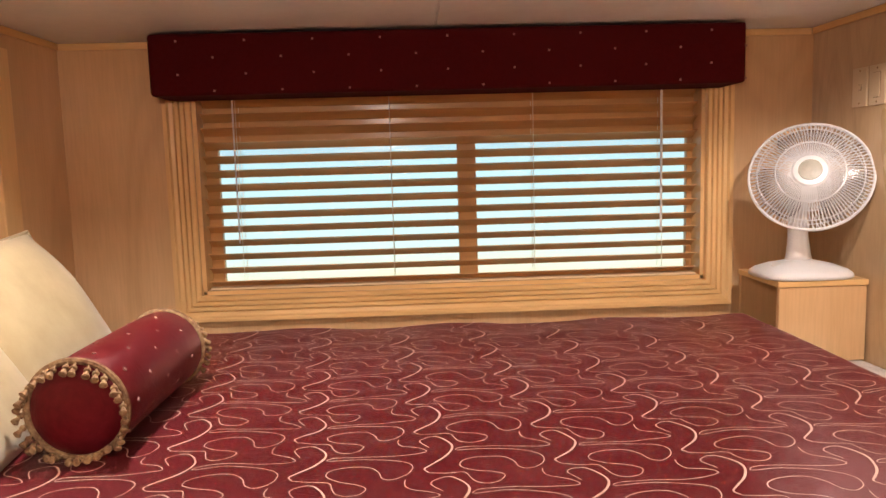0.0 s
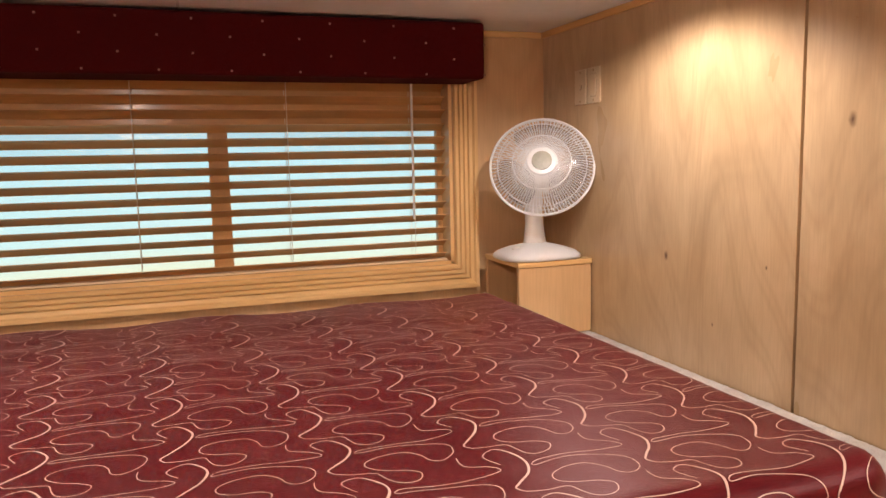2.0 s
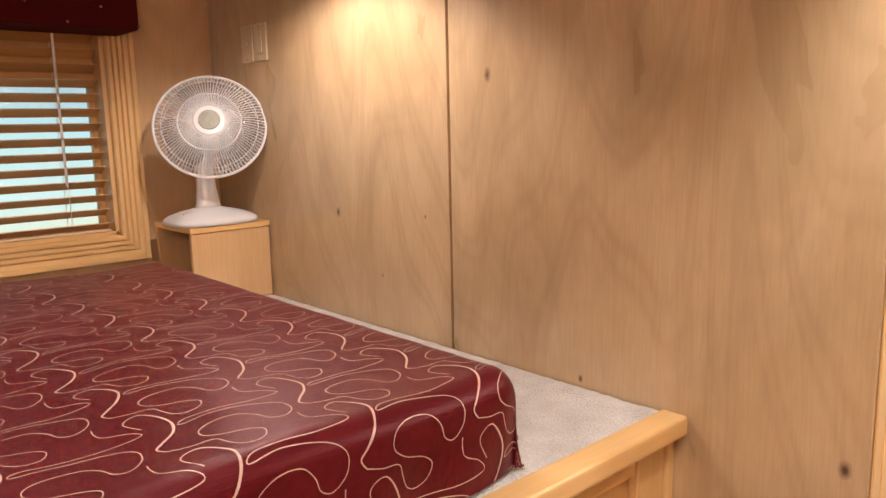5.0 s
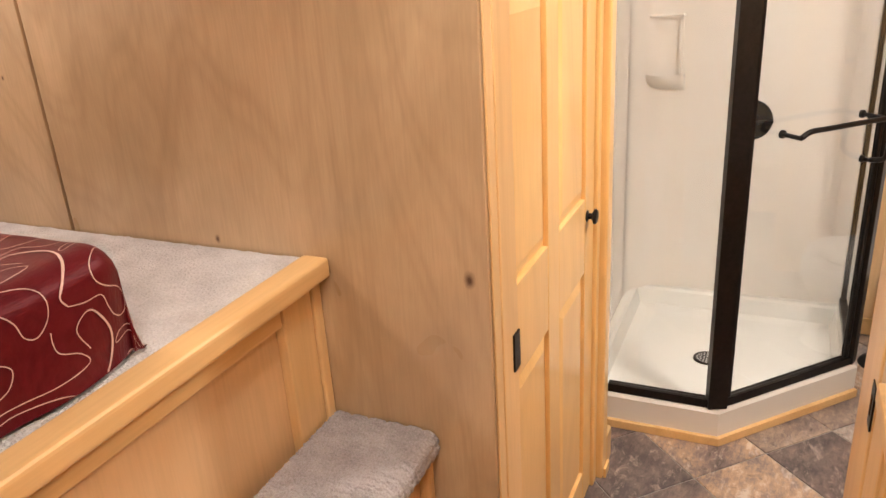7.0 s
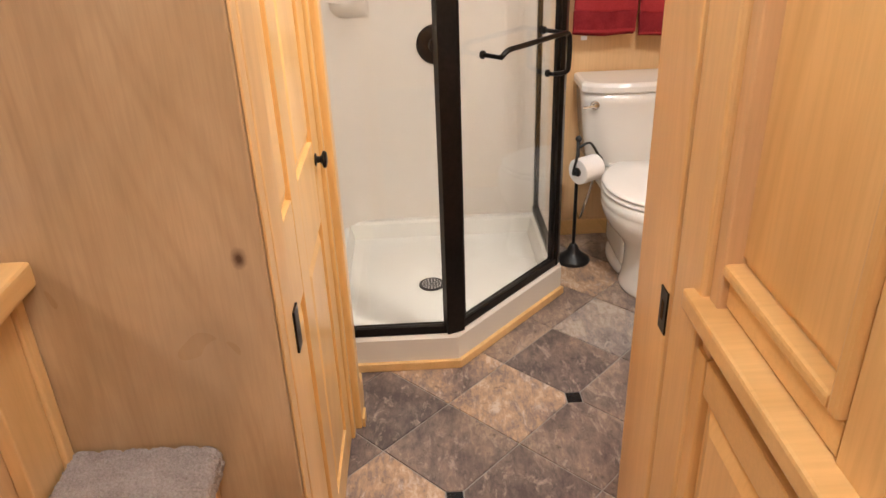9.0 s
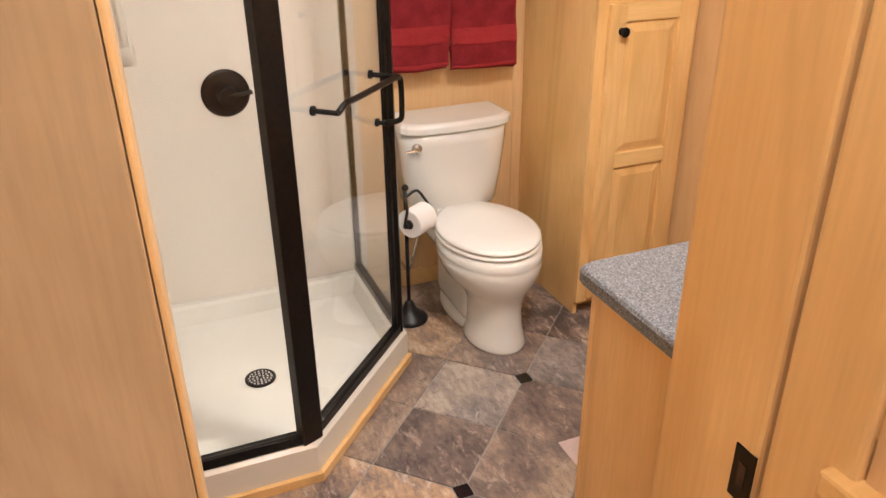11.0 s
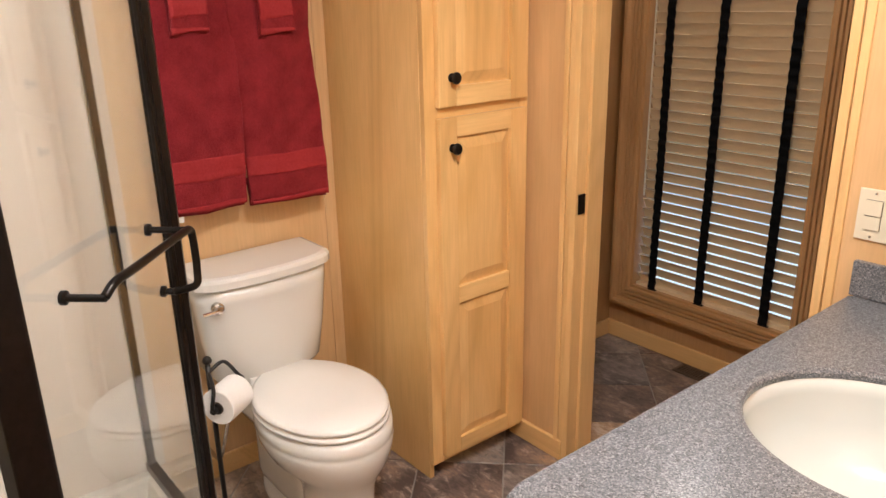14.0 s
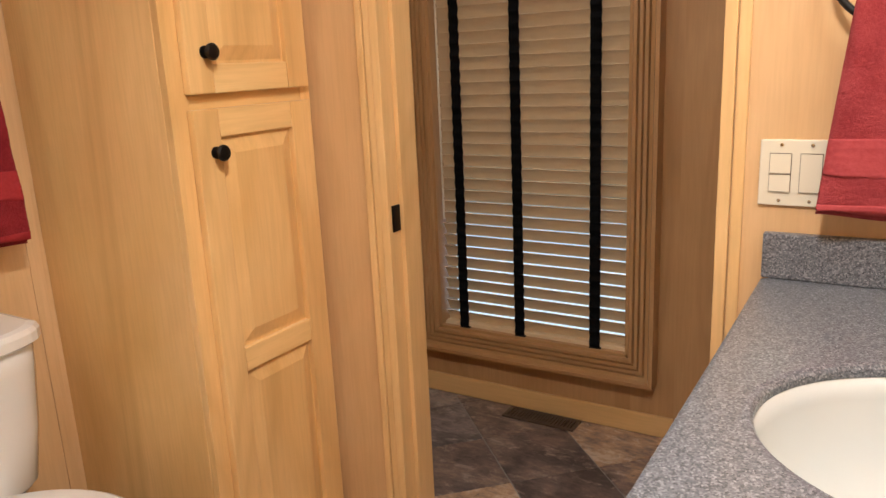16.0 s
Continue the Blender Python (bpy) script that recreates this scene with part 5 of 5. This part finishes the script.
# ---- towels ----
def towel(name, y0, y1, z0, z1, x, mat, band_mat, label, band=0.0, depth=0.016, seed=0, axis="y", back=0.08, taper=0.0, shear=0.0):
    """A folded towel: a thick soft sheet with rounded hem, plus a shorter back fold."""
    ob = thing(name, label, "towel", group="bathroom towels")

    def at(a, d, z):
        return Vector((x - d, a, z)) if axis == "y" else Vector((a, YS + (XE - x) + d, z))

    def body(za, zb, mat_, nm, off, thick, nv):
        bm = bmesh.new()
        n = 44
        prof = []
        for k in range(n):
            a = 2 * math.pi * k / n
            c, s = math.cos(a), math.sin(a)
            prof.append((abs(c) ** 0.25 * (1 if c > 0 else -1), abs(s) ** 0.7 * (1 if s > 0 else -1)))
        rows = []
        for j in range(nv + 1):
            v = j / nv
            zz = za + (zb - za) * v
            pinch = 1 - 0.02 * math.sin(zz * 9 + seed) - taper * (zz - z0) / (z1 - z0)
            ring = []
            for c, s in prof:
                a = (y0 + y1) / 2 + c * (y1 - y0) / 2 * pinch + shear * (zz - z0)
                w = 0.009 * math.sin(a * 29 + seed + 1.6 * math.sin(zz * 4)) + 0.011 * noise.noise(Vector((a * 9, zz * 6, seed))) + 0.0045 * noise.noise(Vector((a * 26, zz * 15, seed))) + taper * 0.022 * math.sin(a * 95 + seed + 2 * noise.noise(Vector((a * 8, zz * 8, 1)))) * (zz - z0) / (z1 - z0)
                fluff = 0.0022 * noise.noise(Vector((a * 160, zz * 160, seed + 2)))
                sag = 0.006 * math.sin((a - y0) / (y1 - y0) * 3.1 + seed) if j == 0 else 0
                hem = 0.72 if j in (0,) else 1.0
                ring.append(at(a, off + thick / 2 + (thick / 2 * s) * hem + w + fluff, zz - sag))
            rows.append(ring)
        loft(bm, rows)
        part(nm, bm, mat_, ob, "", True)
    body(z0 + 0.006, z1, mat, "terry_front", 0.014, depth, 60)
    body(z0 - 0.012, z0 + back, mat, "terry_back", 0.001, depth * 0.7, 14)
    if band:
        body(z0 + band, z0 + band + 0.062, band_mat, "woven_band", 0.0125, depth + 0.004, 16)
    body(z0 - 0.001, z0 + 0.012, band_mat, "hem", 0.0128, depth + 0.003, 4)
    return ob


TB = 1.66
towel("bath_towel", -0.720, -0.470, 0.948, TB, XE - 0.085, M_TERRY, M_BAND, "red terry bath towel with a ribbed band on the bar", 0.085, 0.020, 0.3, shear=-0.02)
towel("bath_towel", -1.000, -0.740, 0.930, TB, XE - 0.085, M_TERRY, M_BAND, "red terry bath towel hanging beside another", 0.085, 0.020, 2.1, shear=0.04)
towel("hand_towel", -0.650, -0.544, 1.440, TB + 0.02, XE - 0.118, M_TERRY, M_BAND, "small red hand towel over a bath towel", 0.04, 0.016, 4.2)
towel("hand_towel", -0.905, -0.798, 1.430, TB + 0.02, XE - 0.118, M_TERRY, M_BAND, "small red hand towel over a bath towel", 0.04, 0.016, 5.0)
rack = thing("towel_bar", "bronze towel bar on the wall above the toilet", "towel bar")
bm = bmesh.new()
tube(bm, [(XE - 0.09, -1.045, TB + 0.012), (XE - 0.09, -0.430, TB + 0.012)], 0.009, 12)
part("bar", bm, M_BLACK, rack)
for y in (-1.045, -0.430):
    bm = bmesh.new()
    lathe(bm, [(0.022, 0.001), (0.022, 0.006), (0.010, 0.010), (0.010, 0.098)], (XE, y, TB + 0.012), (-1, 0, 0), 18)
    part("bracket", bm, M_BLACK, rack)
block("towel_label", (XE - 0.090, XE - 0.089, -0.53, -0.505, 0.915, 0.932), M_WHITE, bpy.data.objects["bath_towel"], 0, "small white care label")

ringt = thing("towel_ring", "black iron towel ring on the pale wall", "towel ring")
RCX, RCZ = 2.352, 1.372
bm = bmesh.new()
tube(bm, [(RCX + 0.078 * math.cos(a), YS + 0.042, RCZ + 0.078 * math.sin(a)) for a in [2 * math.pi * k / 48 for k in range(48)]], 0.006, 8, True)
part("ring", bm, M_IRON, ringt, "", True)
bm = bmesh.new()
lathe(bm, [(0.024, 0.001), (0.024, 0.006), (0.010, 0.012), (0.009, 0.044)], (RCX, YS, RCZ + 0.082), (0, 1, 0), 18)
part("mount", bm, M_IRON, ringt)
towel("face_towel", 2.275, 2.428, 1.000, 1.325, XE - 0.030, M_TERRY2, M_BAND2, "coral red hand towel hanging from the iron ring", 0.055, 0.026, 1.0, "x", 0.05, 0.42)

# ---- tall linen cabinet ----
lin = thing("linen_cabinet", "tall honey maple linen cabinet with black knobs, closed", "cabinet")
FXc, LY0, LY1 = 3.535, -1.497, -1.088
block("side_panel", (FXc + 0.021, XE - 0.001, LY1 - 0.018, LY1, 0.0, 2.10), M_CAB, lin, 0.002)
block("carcass", (FXc + 0.021, XE - 0.001, LY0, LY1 - 0.0185, 0.060, 2.10), M_CAB, lin, 0.0)
block("toe_kick", (FXc + 0.075, FXc + 0.09, LY0, LY1 - 0.02, 0.0, 0.059), M_CAB, lin, 0.0)
block("face_stile", (FXc, FXc + 0.020, LY1 - 0.046, LY1, 0.060, 2.10), M_CAB, lin, 0.002)
block("face_stile", (FXc, FXc + 0.020, LY0, LY0 + 0.034, 0.060, 2.10), M_CAB, lin, 0.002)
for a, b in ((0.060, 0.098), (1.175, 1.236), (2.06, 2.10)):
    block("face_rail", (FXc + 0.001, FXc + 0.0195, LY0 + 0.0345, LY1 - 0.0465, a, b), M_CABX, lin, 0.001)
for z0, h, rows, kz in ((0.084, 1.106, ((0.052, 0.530), (0.585, 1.048)), 1.102), (1.220, 0.82, ((0.058, 0.755),), 1.301)):
    dr = part("cabinet_door", bmesh.new(), M_CAB, lin)
    framed_door(dr, 0.347, h, 0.06, rows, ((0.064, 0.280),), lambda x, d, z, z0=z0: Vector((FXc - 0.0205 + d, -1.126 - x, z0 + z)), M_CAB, M_CABX, 0.020)
    knob(dr, (FXc - 0.0205, -1.126 - 0.046, kz), (-1, 0, 0), M_BLACK, 0.017)

# ---- counter and sink ----
van = thing("vanity_cabinet", "honey maple vanity cabinet under the counter", "cabinet")
block("side_panel", (1.985, 2.47, -0.452, -0.435, 0.0, 0.825), M_CAB, van, 0.002)
block("front_panel", (2.471, 2.490, YS + 0.002, -0.435, 0.085, 0.825), M_CAB, van, 0.002)
block("toe_kick", (2.41, 2.425, YS + 0.002, -0.4525, 0.0, 0.084), M_CAB, van, 0.0)
for y0 in (-0.81, -1.145, -1.48):
    raised_panel(van, -y0 - 0.34, -y0 - 0.02, 0.14, 0.76, lambda x, d, z: Vector((2.505 - d, -x, z)), M_CAB)

top = thing("countertop", "grey speckled solid-surface counter with an undermount basin cutout", "countertop")
SCX, SCY, SRX, SRY = 2.210, -0.958, 0.226, 0.200
outer = [(1.983, -0.404), (2.484, -0.404), (2.504, -0.410), (2.511, -0.428), (2.513, YS + 0.001), (1.983, YS + 0.001)]


def edge_ring(k, n, grow=0.0):
    """The counter's outline, met by a ray from the basin's middle."""
    a = 2 * math.pi * k / n
    d, c = Vector((math.cos(a), math.sin(a))), Vector((SCX, SCY))
    best = 9.0
    for i, p in enumerate(outer):
        p, q = Vector(p), Vector(outer[(i + 1) % len(outer)])
        e = q - p
        den = d.x * e.y - d.y * e.x
        if abs(den) < 1e-9:
            continue
        t = ((p - c).x * e.y - (p - c).y * e.x) / den
        s = ((p - c).x * d.y - (p - c).y * d.x) / den
        if t > 0 and -1e-6 <= s <= 1 + 1e-6:
            best = min(best, t)
    return c + d * (best - grow)


N = 180
bm = bmesh.new()
rings = []
for kind, zz in (("o2", 0.826), ("o", 0.832), ("o", 0.856), ("o3", 0.863), ("o4", 0.865), ("i2", 0.865), ("i1", 0.8635), ("i", 0.859), ("i", 0.849)):
    ring = []
    for k in range(N):
        a = 2 * math.pi * k / N
        if kind[0] == "o":
            p = edge_ring(k, N, {"o2": 0.006, "o": 0.0, "o3": 0.004, "o4": 0.010}[kind])
        else:
            g = {"i2": 0.012, "i1": 0.004, "i": 0.0}[kind]
            p = Vector((SCX + (SRX + g) * math.cos(a), SCY + (SRY + g) * math.sin(a)))
        ring.append((p.x, p.y, zz))
    rings.append(ring)
vs = [[bm.verts.new(p) for p in r] for r in rings]
for a, b in zip(vs, vs[1:]):
    for k in range(N):
        bm.faces.new((a[k], a[(k + 1) % N], b[(k + 1) % N], b[k]))
part("slab", bm, M_STONE, top)
block("backsplash", (1.983, 2.512, YS + 0.001, YS + 0.020, 0.8655, 0.947), M_STONE, top, 0.004)
block("backsplash", (1.981, 2.000, YS + 0.021, -0.406, 0.8655, 0.947), M_STONE, top, 0.004)

bas = thing("basin", "white oval undermount basin in the counter", "basin")
bm = bmesh.new()
prof = [(1.03, 0.8488), (1.0, 0.848), (0.985, 0.82), (0.93, 0.77), (0.80, 0.72), (0.55, 0.692), (0.20, 0.684), (0.07, 0.683)]
g = [[bm.verts.new((SCX + SRX * r * math.cos(a), SCY + SRY * r * math.sin(a), zz)) for a in [2 * math.pi * k / 64 for k in range(64)]] for r, zz in prof]
for a, b in zip(g, g[1:]):
    for k in range(64):
        bm.faces.new((a[k], b[k], b[(k + 1) % 64], a[(k + 1) % 64]))
bm.faces.new(g[-1])
part("bowl", bm, M_BASIN, bas, "", True)
bm = bmesh.new()
lathe(bm, [(0.022, 0), (0.022, 0.003), (0.016, 0.004)], (SCX, SCY, 0.6835), (0, 0, 1), 24)
part("drain_ring", bm, M_CHROME, bas, "nickel drain ring")

# ---- floor pieces ----
mat_r = thing("bath_mat", "pale pink bath mat beside the vanity", "bath mat")
bm = bmesh.new()
sheet(bm, lambda u, v: Vector((2.53 + 0.378 * u, -0.648 - 0.62 * v, 0.016 + 0.002 * noise.noise(Vector((u * 60, v * 80, 0))) - 0.012 * max(abs(2 * u - 1), abs(2 * v - 1)) ** 14)), 60, 80)
bmesh.ops.solidify(bm, geom=bm.faces[:], thickness=0.006)
part("rug_cloth", bm, M_MAT, mat_r, "", True)

reg = thing("floor_register", "brown metal floor vent grille by the entry wall", "floor vent")
block("frame", (3.20, 3.475, -2.412, -2.400, 0.0, 0.007), M_GRATE, reg, 0.002)
block("frame", (3.20, 3.475, -2.340, -2.328, 0.0, 0.007), M_GRATE, reg, 0.002)
for a in (3.20, 3.461):
    block("frame", (a, a + 0.014, -2.3995, -2.3405, 0.0, 0.007), M_GRATE, reg, 0.002)
block("backing", (3.2145, 3.4605, -2.3995, -2.3405, 0.0, 0.002), M_DARK, reg, 0)
for k in range(20):
    a = 3.220 + k * 0.0120
    block("louvre", (a, a + 0.006, -2.399, -2.341, 0.002, 0.006), M_GRATE, reg, 0)

TO, TU, TV = Vector((2.84, -0.30)), Vector((0.7071, -0.7071)) * 0.2913, Vector((0.7071, 0.7071)) * 0.2913
CUT = 0.034


def tile_mesh(corner):
    """One floor tile with the corner beside an insert cut off."""
    cu, cv = TU / TU.length, TV / TV.length
    gap = 0.0024
    ends = [(0, 0), (1, 0), (1, 1), (0, 1)]
    outline = []
    for i, (a, b) in enumerate(ends):
        p = TU * (a - 0.5) + TV * (b - 0.5) + cu * gap * (1 if a == 0 else -1) + cv * gap * (1 if b == 0 else -1)
        su, sv = cu * (1 if a == 0 else -1), cv * (1 if b == 0 else -1)
        if i == corner:
            first, second = (sv, su) if i in (0, 2) else (su, sv)
            outline += [p + first * CUT, p + second * CUT]
        else:
            outline.append(p)
    bm = bmesh.new()
    vs = [[bm.verts.new((p.x * k, p.y * k, zz)) for p in outline] for k, zz in ((1, -0.004), (1, -0.0012), (0.99, 0.0))]
    n = len(outline)
    for a, b in zip(vs, vs[1:]):
        for k in range(n):
            bm.faces.new((a[k], a[(k + 1) % n], b[(k + 1) % n], b[k]))
    bm.faces.new(vs[-1])
    return bm


TILES = {}
for c in range(4):
    for mat in (M_TILE, M_TILEG, M_TILEB):
        TILES[c, mat.name] = finish("tile", tile_mesh(c), mat)
bm = bmesh.new()
cu, cv = TU.normalized() * (CUT - 0.001), TV.normalized() * (CUT - 0.001)
prism(bm, [tuple(cu), tuple(cv), tuple(-cu), tuple(-cv)], -0.004, -0.0006)
INSERT = finish("insert_tile", bm, M_INSERT)
tiles = random.Random(3)
for i in range(-12, 14):
    for j in range(-14, 10):
        c = TO + TU * (i + 0.5) + TV * (j + 0.5)
        if not (1.45 < c.x < 4.12 and -2.60 < c.y < 0.64):
            continue
        corner = {(0, 0): 0, (1, 0): 1, (1, 1): 2, (0, 1): 3}[(i % 2, j % 2)]
        ob = new("tile", TILES[corner, tiles.choice((M_TILE, M_TILE, M_TILEG, M_TILEB, M_TILEB)).name])
        ob.parent, ob.location = floor, (c.x, c.y, 0)
        if i % 2 == 0 and j % 2 == 0:
            p = TO + TU * i + TV * j
            ob = new("insert_tile", INSERT)
            ob.parent, ob.location = floor, (p.x, p.y, 0)
